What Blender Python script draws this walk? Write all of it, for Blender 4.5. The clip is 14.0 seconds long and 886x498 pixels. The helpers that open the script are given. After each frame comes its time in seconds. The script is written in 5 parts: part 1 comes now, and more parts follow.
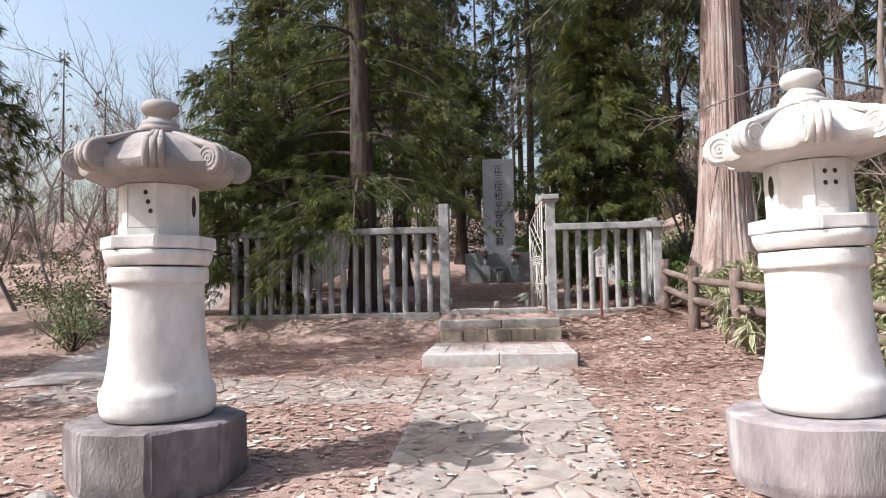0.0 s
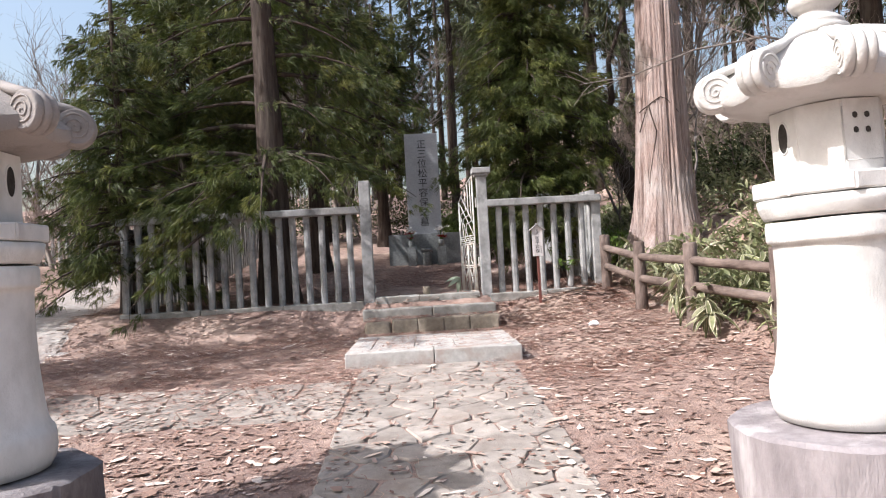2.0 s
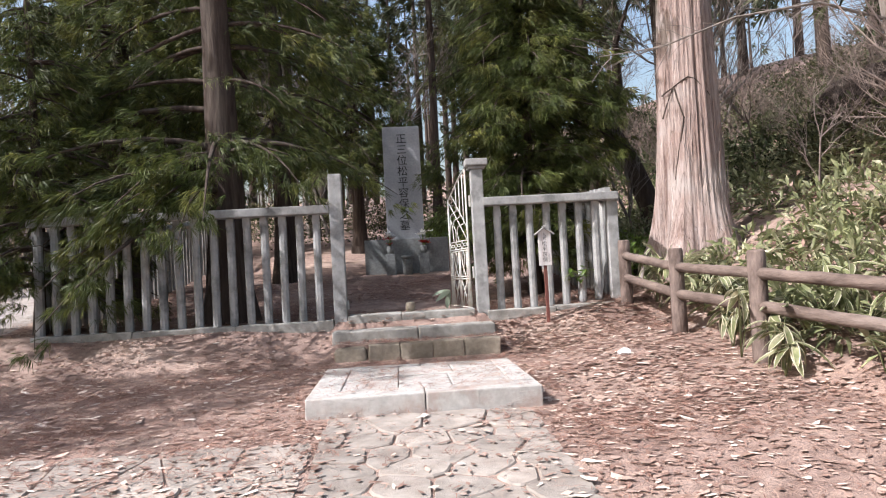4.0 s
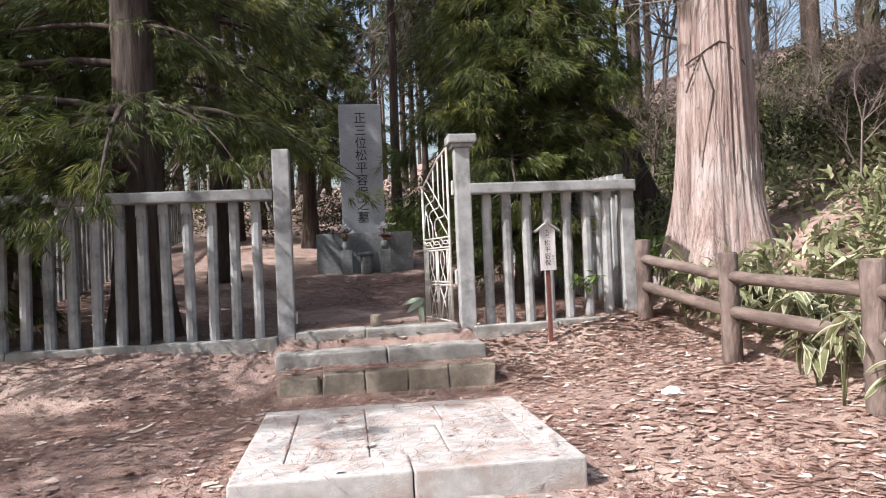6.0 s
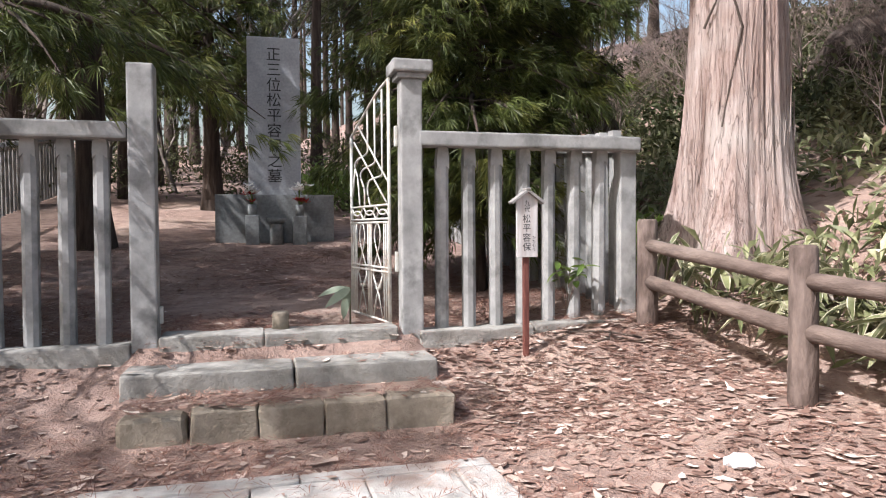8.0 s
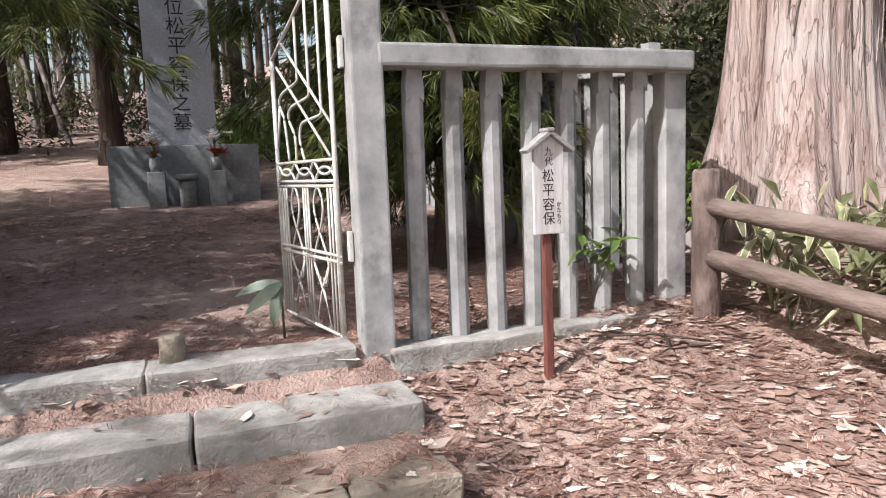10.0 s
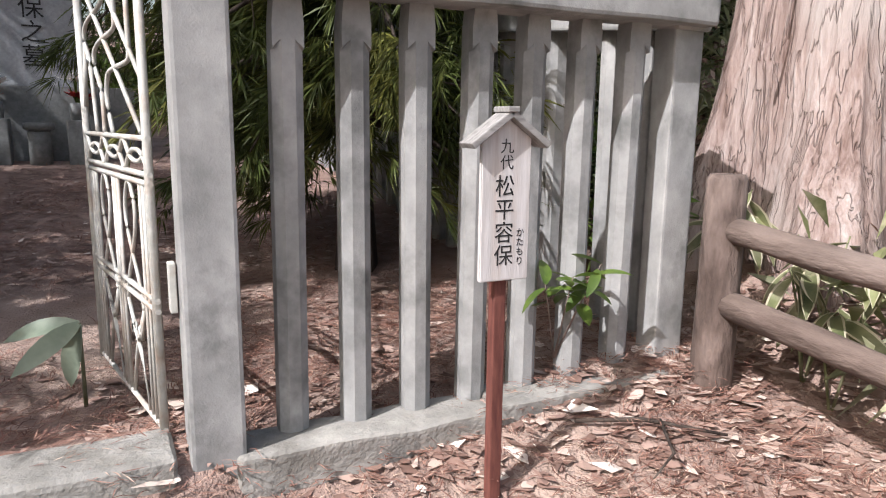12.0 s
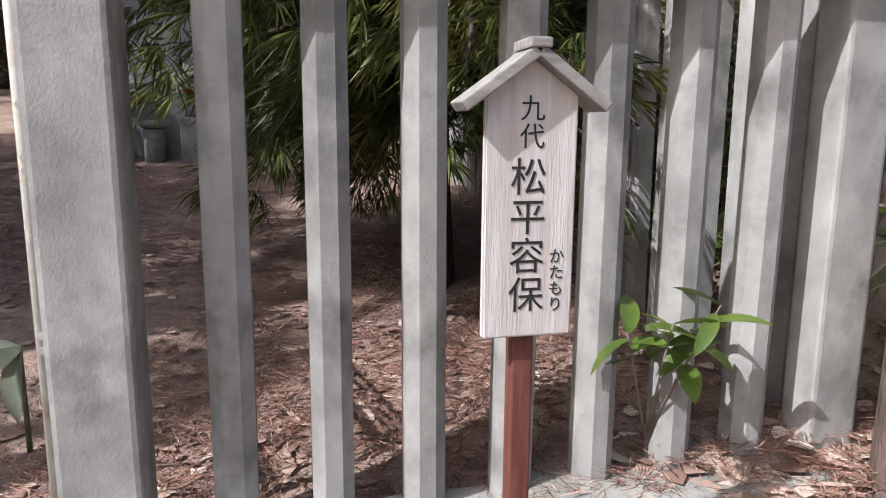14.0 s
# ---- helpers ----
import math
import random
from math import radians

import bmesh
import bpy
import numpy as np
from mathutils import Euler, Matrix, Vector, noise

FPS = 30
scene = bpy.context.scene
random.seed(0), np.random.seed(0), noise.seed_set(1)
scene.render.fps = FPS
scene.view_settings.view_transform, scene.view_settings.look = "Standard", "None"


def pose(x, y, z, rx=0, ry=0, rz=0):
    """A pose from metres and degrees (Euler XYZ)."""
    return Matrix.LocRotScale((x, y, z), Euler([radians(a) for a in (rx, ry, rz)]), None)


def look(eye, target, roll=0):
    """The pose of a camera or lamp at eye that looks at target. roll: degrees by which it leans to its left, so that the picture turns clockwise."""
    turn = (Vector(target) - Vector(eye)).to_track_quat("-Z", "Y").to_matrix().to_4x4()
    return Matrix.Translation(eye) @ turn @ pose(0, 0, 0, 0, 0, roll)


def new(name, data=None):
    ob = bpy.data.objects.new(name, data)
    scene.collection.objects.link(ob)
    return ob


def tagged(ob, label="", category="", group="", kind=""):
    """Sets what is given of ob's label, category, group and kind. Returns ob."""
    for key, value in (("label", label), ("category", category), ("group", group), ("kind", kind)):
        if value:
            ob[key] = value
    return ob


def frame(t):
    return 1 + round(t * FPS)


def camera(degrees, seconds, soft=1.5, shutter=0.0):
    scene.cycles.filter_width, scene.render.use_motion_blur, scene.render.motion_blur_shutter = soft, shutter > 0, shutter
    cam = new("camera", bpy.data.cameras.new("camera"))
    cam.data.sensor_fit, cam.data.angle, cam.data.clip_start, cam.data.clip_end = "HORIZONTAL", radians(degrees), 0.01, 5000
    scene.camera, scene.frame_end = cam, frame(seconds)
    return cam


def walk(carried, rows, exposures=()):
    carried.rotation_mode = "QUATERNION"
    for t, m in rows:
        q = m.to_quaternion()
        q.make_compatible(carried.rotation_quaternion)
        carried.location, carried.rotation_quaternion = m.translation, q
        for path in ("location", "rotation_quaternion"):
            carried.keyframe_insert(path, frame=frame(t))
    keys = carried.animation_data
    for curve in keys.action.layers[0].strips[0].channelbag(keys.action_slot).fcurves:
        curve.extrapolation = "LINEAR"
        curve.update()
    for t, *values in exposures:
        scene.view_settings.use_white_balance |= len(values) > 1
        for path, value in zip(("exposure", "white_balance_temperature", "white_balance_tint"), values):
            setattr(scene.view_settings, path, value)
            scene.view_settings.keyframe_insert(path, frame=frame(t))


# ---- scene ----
cam = camera(65.0, 14.0, 1.1)
PATH = [
    (0, (0.016, -11.353, 0.947), (-0.14, -9.363, 1.064), -1.1),
    (0.5, (-0.027, -11.16, 0.943), (-0.088, -9.164, 1.055), 0.6),
    (1, (0.018, -10.833, 0.954), (-0.016, -8.837, 1.063), 1.9),
    (1.5, (0.039, -10.615, 0.971), (-0.014, -8.617, 1.019), 0.2),
    (2, (-0.069, -10.278, 1.004), (-0.004, -8.28, 1.059), -3.2),
    (2.5, (-0.135, -9.938, 0.975), (-0.019, -7.943, 1.051), -1.1),
    (2.7, (-0.093, -9.779, 1.023), (0.002, -7.783, 1.1), -3.6),
    (4.8, (-0.212, -7.77, 1.139), (-0.052, -5.777, 1.181), -3.1),
    (5, (-0.222, -7.607, 1.176), (-0.009, -5.618, 1.192), -5.0),
    (5.5, (-0.208, -7.154, 1.199), (0.053, -5.172, 1.176), -2.2),
    (6, (-0.271, -6.721, 1.205), (0.005, -4.741, 1.248), -2.5),
    (6.5, (-0.258, -6.237, 1.225), (0.198, -4.29, 1.171), -0.9),
    (7, (-0.276, -5.741, 1.229), (0.097, -3.778, 1.146), 0.1),
    (7.5, (-0.269, -5.282, 1.246), (0.234, -3.348, 1.173), -0.2),
    (7.7, (-0.208, -5.075, 1.265), (0.291, -3.139, 1.216), -0.5),
    (9.8, (0.055, -3.276, 1.401), (0.697, -1.394, 1.189), -1.5),
    (10, (0.119, -3.123, 1.401), (0.786, -1.25, 1.178), -2.2),
    (10.5, (0.267, -2.754, 1.559), (0.959, -0.901, 1.263), -1.5),
    (11, (0.239, -2.428, 1.552), (1.037, -0.616, 1.274), -1.7),
    (11.5, (0.362, -2.202, 1.53), (1.326, -0.482, 1.197), -1.6),
    (12, (0.654, -1.971, 1.527), (1.507, -0.197, 1.17), 0.7),
    (12.5, (0.791, -1.743, 1.514), (1.678, 0.003, 1.112), 1.2),
    (13, (0.895, -1.587, 1.466), (1.746, 0.173, 1.047), 1.4),
    (13.5, (1.146, -1.452, 1.44), (1.803, 0.407, 1.104), 3.6),
    (14, (1.229, -1.397, 1.439), (1.68, 0.52, 1.093), 0.4),
]
walk(cam, [(t, look(eye, target, roll)) for t, eye, target, roll in PATH],
     exposures=[(0, 0.61, 6260, 14), (5, 0.68, 6260, 14), (8, 0.66, 6260, 14), (10, 0.61, 6260, 14), (14, 0.46, 6230, 14)])


# ---- light ----
SUN = Vector((-0.66, -0.25, 0.71)).normalized()
world = bpy.data.worlds.new("sky")
scene.world = world
world.use_nodes = True
wn = world.node_tree
sky = wn.nodes.new("ShaderNodeTexSky")
sky.sky_type = "NISHITA"
sky.sun_disc = False
sky.sun_elevation = math.asin(SUN.z)
sky.sun_rotation = math.atan2(SUN.x, SUN.y)
sky.air_density, sky.dust_density = 1.5, 5.0
wn.links.new(sky.outputs[0], wn.nodes["Background"].inputs[0])
wn.nodes["Background"].inputs[1].default_value = 0.15
sun = new("sun", bpy.data.lights.new("sun", "SUN"))
sun.data.energy, sun.data.angle, sun.data.color = 4.9, radians(0.53), (1.0, 0.975, 0.945)
sun.matrix_world = look(SUN * 60, (0, 0, 0))


# ---- materials ----
def mat(name, c1, c2, scale=8.0, rough=0.85, bump=0.3, stain_or_lit=None, patch_scale=1.2, patch_amount=0.5, stretch=(1, 1, 1),
        rand=0.0, island=0.0, metal=0.0, detail=6.0, fine=0.0, translucent=0.0, depth=0.01, spec=0.3):
    """A surface of two colours mixed by grain, with larger stains or painted lit patches and a relief."""
    m = bpy.data.materials.new(name)
    m.use_nodes = True
    t = m.node_tree
    N, L = t.nodes, t.links
    b = N["Principled BSDF"]
    geo = N.new("ShaderNodeNewGeometry")
    mp = N.new("ShaderNodeMapping")
    mp.inputs["Scale"].default_value = stretch
    L.new(geo.outputs["Position"], mp.inputs[0])

    def grain(s, d):
        n = N.new("ShaderNodeTexNoise")
        n.inputs["Scale"].default_value, n.inputs["Detail"].default_value = s, d
        n.inputs["Roughness"].default_value = 0.62
        L.new(mp.outputs[0], n.inputs["Vector"])
        return n.outputs["Fac"]

    def ramp(fac, lo, hi):
        r = N.new("ShaderNodeMapRange")
        r.inputs["From Min"].default_value, r.inputs["From Max"].default_value = lo, hi
        L.new(fac, r.inputs["Value"])
        return r.outputs["Result"]

    def mix(fac, a, c):
        x = N.new("ShaderNodeMix")
        x.data_type = "RGBA"
        for sock, v in ((x.inputs["Factor"], fac), (x.inputs["A"], a), (x.inputs["B"], c)):
            if isinstance(v, (tuple, list)):
                sock.default_value = (*v, 1)
            elif isinstance(v, float):
                sock.default_value = v
            else:
                L.new(v, sock)
        return x.outputs["Result"]

    g = grain(scale, detail)
    col = mix(ramp(g, 0.32, 0.68), c1, c2)
    if stain_or_lit:
        s = ramp(grain(patch_scale, 5.0), 0.5, 0.7)
        q = N.new("ShaderNodeMath")
        q.operation = "MULTIPLY"
        q.inputs[1].default_value = patch_amount
        L.new(s, q.inputs[0])
        col = mix(q.outputs[0], col, stain_or_lit)
    for amount, out in ((rand, None), (island, "Random Per Island")):
        if amount:
            src = N.new("ShaderNodeObjectInfo").outputs["Random"] if out is None else geo.outputs[out]
            h = N.new("ShaderNodeHueSaturation")
            r = N.new("ShaderNodeMapRange")
            r.inputs["To Min"].default_value, r.inputs["To Max"].default_value = 1 - amount, 1 + amount
            L.new(src, r.inputs["Value"])
            L.new(r.outputs["Result"], h.inputs["Value"])
            L.new(col, h.inputs["Color"])
            col = h.outputs[0]
    L.new(col, b.inputs["Base Color"])
    b.inputs["Roughness"].default_value = rough
    b.inputs["Metallic"].default_value = metal
    b.inputs["Specular IOR Level"].default_value = spec
    if bump:
        bp = N.new("ShaderNodeBump")
        bp.inputs["Strength"].default_value, bp.inputs["Distance"].default_value = bump, depth
        h = g
        if fine:
            a = N.new("ShaderNodeMath")
            a.operation = "ADD"
            L.new(g, a.inputs[0])
            L.new(grain(fine, 3.0), a.inputs[1])
            h = a.outputs[0]
        L.new(h, bp.inputs["Height"])
        L.new(bp.outputs[0], b.inputs["Normal"])
    if translucent:
        tr = N.new("ShaderNodeBsdfTranslucent")
        L.new(col, tr.inputs["Color"])
        ms = N.new("ShaderNodeMixShader")
        ms.inputs[0].default_value = translucent
        L.new(b.outputs[0], ms.inputs[1])
        L.new(tr.outputs[0], ms.inputs[2])
        L.new(ms.outputs[0], N["Material Output"].inputs["Surface"])
    return m


M = dict(
    soil=mat("soil", (0.195, 0.13, 0.107), (0.36, 0.26, 0.218), 7.0, 0.95, 0.9, (0.47, 0.365, 0.30), 0.8, 0.7, fine=70, depth=0.02),
    paving=mat("paving_stone", (0.22, 0.195, 0.172), (0.35, 0.315, 0.28), 7.0, 0.85, 0.5, (0.20, 0.16, 0.135), 2.5, 0.7, rand=0.16, fine=60),
    gravel=mat("pale_gravel", (0.26, 0.235, 0.215), (0.42, 0.39, 0.36), 9.0, 0.95, 0.6, (0.25, 0.18, 0.15), 1.6, 0.7, fine=90, depth=0.015),
    slab=mat("pale_granite", (0.36, 0.35, 0.33), (0.50, 0.488, 0.465), 14.0, 0.8, 0.5, (0.33, 0.25, 0.21), 3.2, 0.9, rand=0.07, fine=120),
    step=mat("weathered_step_stone", (0.18, 0.152, 0.118), (0.33, 0.29, 0.232), 9.0, 0.9, 0.7, (0.12, 0.10, 0.075), 3.0, 0.6, rand=0.12, fine=70),
    concrete=mat("weathered_concrete", (0.205, 0.207, 0.203), (0.37, 0.37, 0.362), 6.0, 0.85, 0.3, (0.105, 0.108, 0.104), 4.2, 0.9, stretch=(1, 1, 0.85), rand=0.08, fine=160, detail=10.0, depth=0.005),
    plinth=mat("mossy_plinth", (0.20, 0.195, 0.18), (0.36, 0.35, 0.32), 7.0, 0.95, 0.6, (0.13, 0.12, 0.10), 4.0, 0.7, fine=45, detail=9.0, depth=0.012),
    lantern=mat("lantern_granite", (0.50, 0.495, 0.475), (0.66, 0.655, 0.635), 5.0, 0.8, 0.4, (0.34, 0.33, 0.31), 2.4, 0.75, fine=120, stretch=(1, 1, 0.6), depth=0.008),
    # left lantern's roof: weathered, and darkened in colour for its shaded side
    roofstone=mat("shaded_roof_stone", (0.20, 0.183, 0.17), (0.36, 0.335, 0.318), 6.0, 0.85, 0.6, (0.14, 0.122, 0.112), 3.0, 0.75, fine=90, depth=0.01),
    # paler copy of the roof stone for the right lantern
    paleroof=mat("pale_roof_stone", (0.40, 0.39, 0.37), (0.58, 0.57, 0.55), 6.0, 0.85, 0.5, (0.30, 0.28, 0.26), 3.0, 0.6, fine=90, depth=0.01),
    palebase=mat("streaked_base_stone", (0.16, 0.142, 0.148), (0.29, 0.265, 0.27), 8.0, 0.85, 0.6, (0.52, 0.50, 0.50), 3.2, 0.75, stretch=(1, 1, 0.28), fine=70, depth=0.012),
    base=mat("lantern_base_stone", (0.095, 0.083, 0.085), (0.19, 0.172, 0.175), 9.0, 0.85, 0.7, (0.40, 0.38, 0.38), 3.4, 0.55, stretch=(1, 1, 0.5), fine=70, depth=0.012),
    stele=mat("grey_granite", (0.31, 0.32, 0.335), (0.42, 0.435, 0.45), 30.0, 0.55, 0.1, (0.19, 0.195, 0.20), 1.5, 0.5, fine=200, depth=0.003),
    pedestal=mat("dark_granite", (0.16, 0.17, 0.17), (0.26, 0.27, 0.265), 22.0, 0.6, 0.15, (0.09, 0.09, 0.085), 2.0, 0.6, fine=160, depth=0.004),
    ink=mat("black_lacquer_ink", (0.012, 0.012, 0.013), (0.03, 0.03, 0.03), 30, 0.6, 0),
    # near-black paint for the shade inside the lantern openings
    hole=mat("recess_shade", (0.02, 0.018, 0.016), (0.05, 0.045, 0.04), 30, 0.95, 0.2),
    board=mat("bleached_board", (0.44, 0.42, 0.41), (0.60, 0.58, 0.575), 10.0, 0.8, 0.3, (0.42, 0.35, 0.31), 4.5, 0.6, stretch=(6, 6, 0.5), fine=40, depth=0.003),
    boardroof=mat("weathered_roof_wood", (0.17, 0.165, 0.16), (0.33, 0.32, 0.31), 12.0, 0.85, 0.4, stretch=(1, 6, 4), depth=0.004),
    stake=mat("dark_red_stake", (0.09, 0.03, 0.025), (0.17, 0.065, 0.05), 20.0, 0.7, 0.3, stretch=(3, 3, 0.5), depth=0.003),
    iron=mat("white_painted_iron", (0.42, 0.42, 0.385), (0.58, 0.575, 0.54), 25.0, 0.5, 0.15, (0.34, 0.20, 0.12), 9.0, 0.55, depth=0.002),
    log=mat("concrete_log", (0.06, 0.043, 0.036), (0.16, 0.12, 0.103), 12.0, 0.9, 1.0, (0.28, 0.225, 0.20), 3.0, 0.45, stretch=(1, 1, 0.35), fine=30, depth=0.015),
    lograil=mat("concrete_log_rail", (0.07, 0.05, 0.042), (0.18, 0.138, 0.118), 10.0, 0.9, 0.8, (0.28, 0.23, 0.205), 3.0, 0.45, stretch=(1, 0.3, 1), fine=30, depth=0.015),
    darkbark=mat("dark_bark", (0.03, 0.021, 0.017), (0.08, 0.06, 0.049), 8.0, 0.95, 0.9, (0.11, 0.095, 0.08), 2.0, 0.5, stretch=(2, 2, 0.25), depth=0.03),
    palebark=mat("pale_bark", (0.12, 0.10, 0.088), (0.27, 0.235, 0.21), 6.0, 0.9, 0.6, (0.09, 0.075, 0.065), 2.0, 0.5, stretch=(2, 2, 0.4), depth=0.02),
    twig=mat("bare_twigs", (0.14, 0.105, 0.09), (0.27, 0.215, 0.19), 6.0, 0.9, 0),
    # third colour paints yellow-green sunlit clumps into the needles
    needle=mat("conifer_needles", (0.034, 0.05, 0.014), (0.09, 0.112, 0.028), 1.8, 0.5, 0, (0.21, 0.205, 0.05), 2.2, 0.75, island=0.5, translucent=0.3),
    farneedle=mat("forest_needles", (0.042, 0.056, 0.028), (0.10, 0.11, 0.048), 0.7, 0.7, 0, (0.14, 0.11, 0.055), 0.3, 0.6, island=0.5, translucent=0.25),
    sasa=mat("bamboo_grass_leaf", (0.10, 0.122, 0.055), (0.24, 0.25, 0.125), 7.0, 0.45, 0.15, (0.50, 0.46, 0.33), 4.0, 0.75, rand=0.35, island=0.35, translucent=0.3),
    sasaedge=mat("bamboo_grass_margin", (0.42, 0.40, 0.28), (0.58, 0.54, 0.40), 9.0, 0.6, 0, translucent=0.3),
    paleleaf=mat("pale_grey_leaf", (0.20, 0.25, 0.185), (0.31, 0.36, 0.275), 9.0, 0.5, 0.1, translucent=0.25),
    gloss=mat("evergreen_leaf", (0.06, 0.11, 0.02), (0.14, 0.21, 0.04), 9.0, 0.35, 0.1, (0.22, 0.26, 0.06), 5.0, 0.5, rand=0.25, translucent=0.3, spec=0.5),
    dead=mat("dead_leaf", (0.29, 0.20, 0.165), (0.43, 0.325, 0.275), 3.0, 0.9, 0, (0.54, 0.445, 0.385), 5.0, 0.5, island=0.30),
    pale=mat("pale_dead_leaf", (0.40, 0.30, 0.25), (0.6, 0.5, 0.43), 3.0, 0.85, 0),
    straw=mat("fallen_needles", (0.17, 0.085, 0.065), (0.34, 0.20, 0.155), 3.0, 0.9, 0, (0.44, 0.30, 0.235), 2.0, 0.5, island=0.4),
    petal=mat("white_petals", (0.72, 0.72, 0.68), (0.85, 0.85, 0.82), 20, 0.7, 0, translucent=0.3),
    red=mat("red_petals", (0.28, 0.02, 0.02), (0.45, 0.05, 0.04), 20, 0.7, 0),
    paper=mat("crumpled_white_paper", (0.68, 0.70, 0.74), (0.84, 0.85, 0.87), 20, 0.8, 0.2),
)



def stringy_bark(name):
    """Cedar bark: long ragged strips of differing tints parted by dark fissures, with fine fibres."""
    m = bpy.data.materials.new(name)
    m.use_nodes = True
    N, L = m.node_tree.nodes, m.node_tree.links
    b = N["Principled BSDF"]
    geo = N.new("ShaderNodeNewGeometry")

    def node(kind, **values):
        n = N.new(kind)
        for k, v in values.items():
            n.inputs[k].default_value = v
        return n

    warp = node("ShaderNodeTexNoise", Scale=3.0, Detail=4.0)
    L.new(geo.outputs["Position"], warp.inputs["Vector"])
    mad = N.new("ShaderNodeVectorMath")
    mad.operation = "MULTIPLY_ADD"
    mad.inputs[1].default_value = (0.06, 0.06, 0.5)
    L.new(warp.outputs["Color"], mad.inputs[0])
    L.new(geo.outputs["Position"], mad.inputs[2])
    mp = node("ShaderNodeMapping", Scale=(1, 1, 0.055))
    L.new(mad.outputs[0], mp.inputs["Vector"])
    cells = node("ShaderNodeTexNoise", Scale=9.0, Detail=3.0)
    edge = node("ShaderNodeTexNoise", Scale=17.0, Detail=3.0, Roughness=0.55)
    fibre = node("ShaderNodeTexNoise", Scale=75.0, Detail=5.0, Roughness=0.65)
    for n in (cells, edge, fibre):
        L.new(mp.outputs[0], n.inputs["Vector"])
    tint = N.new("ShaderNodeValToRGB")
    stops = ((0.0, (0.155, 0.103, 0.087)), (0.35, (0.265, 0.198, 0.176)), (0.7, (0.36, 0.292, 0.268)), (1.0, (0.44, 0.395, 0.372)))
    while len(tint.color_ramp.elements) < len(stops):
        tint.color_ramp.elements.new(0.5)
    for e, (at, c) in zip(tint.color_ramp.elements, stops):
        e.position, e.color = at, (*c, 1)
    strip = node("ShaderNodeMapRange", **{"From Min": 0.33, "From Max": 0.67})
    L.new(cells.outputs["Fac"], strip.inputs["Value"])
    add = N.new("ShaderNodeMath")
    add.operation = "MULTIPLY_ADD"
    add.inputs[1].default_value = 0.55
    L.new(strip.outputs[0], add.inputs[0])
    off = node("ShaderNodeMapRange", **{"From Min": 0.3, "From Max": 0.75, "To Min": -0.1, "To Max": 0.55})
    L.new(fibre.outputs["Fac"], off.inputs["Value"])
    L.new(off.outputs[0], add.inputs[2])
    L.new(add.outputs[0], tint.inputs[0])
    grey = node("ShaderNodeTexNoise", Scale=1.7, Detail=5.0)
    L.new(geo.outputs["Position"], grey.inputs["Vector"])
    g = node("ShaderNodeMapRange", **{"From Min": 0.48, "From Max": 0.68, "To Max": 0.6})
    L.new(grey.outputs["Fac"], g.inputs["Value"])
    lichen = N.new("ShaderNodeMix")
    lichen.data_type = "RGBA"
    lichen.inputs["B"].default_value = (0.41, 0.375, 0.352, 1)
    L.new(g.outputs[0], lichen.inputs["Factor"])
    L.new(tint.outputs[0], lichen.inputs["A"])
    # fissures follow the winding midline of a stretched noise
    mid = N.new("ShaderNodeMath")
    mid.operation = "SUBTRACT"
    mid.inputs[1].default_value = 0.5
    L.new(edge.outputs["Fac"], mid.inputs[0])
    far = N.new("ShaderNodeMath")
    far.operation = "ABSOLUTE"
    L.new(mid.outputs[0], far.inputs[0])
    gap = node("ShaderNodeMapRange", **{"From Min": 0.0, "From Max": 0.02, "To Min": 0.58})
    L.new(far.outputs[0], gap.inputs["Value"])
    dark = N.new("ShaderNodeMix")
    dark.data_type = "RGBA"
    dark.inputs["A"].default_value = (0.10, 0.06, 0.048, 1)
    L.new(gap.outputs[0], dark.inputs["Factor"])
    L.new(lichen.outputs["Result"], dark.inputs["B"])
    L.new(dark.outputs["Result"], b.inputs["Base Color"])
    h = N.new("ShaderNodeMath")
    h.operation = "MULTIPLY_ADD"
    h.inputs[1].default_value = 0.6
    L.new(fibre.outputs["Fac"], h.inputs[0])
    L.new(gap.outputs[0], h.inputs[2])
    bp = node("ShaderNodeBump", Strength=0.9, Distance=0.022)
    L.new(h.outputs[0], bp.inputs["Height"])
    L.new(bp.outputs[0], b.inputs["Normal"])
    b.inputs["Roughness"].default_value = 0.95
    b.inputs["Specular IOR Level"].default_value = 0.15
    return m


M["bark"] = stringy_bark("cedar_bark")


def by_piece(name, stops):
    """Lets every loose leaf take a colour of its own from a range."""
    t = M[name].node_tree
    r = t.nodes.new("ShaderNodeValToRGB")
    while len(r.color_ramp.elements) < len(stops):
        r.color_ramp.elements.new(0.5)
    for e, (at, c) in zip(r.color_ramp.elements, stops):
        e.position, e.color = at, (*c, 1)
    g = t.nodes.new("ShaderNodeNewGeometry")
    t.links.new(g.outputs["Random Per Island"], r.inputs[0])
    t.links.new(r.outputs[0], t.nodes["Principled BSDF"].inputs["Base Color"])


by_piece("dead", ((0.0, (0.15, 0.09, 0.07)), (0.5, (0.28, 0.182, 0.147)), (0.8, (0.41, 0.30, 0.25)), (0.95, (0.56, 0.46, 0.395)), (1.0, (0.74, 0.67, 0.60))))
by_piece("pale", ((0.0, (0.24, 0.155, 0.12)), (0.5, (0.42, 0.31, 0.26)), (0.8, (0.60, 0.50, 0.43)), (1.0, (0.78, 0.71, 0.64))))
by_piece("straw", ((0.0, (0.10, 0.045, 0.035)), (0.5, (0.24, 0.12, 0.09)), (0.85, (0.36, 0.21, 0.16)), (1.0, (0.55, 0.42, 0.33))))


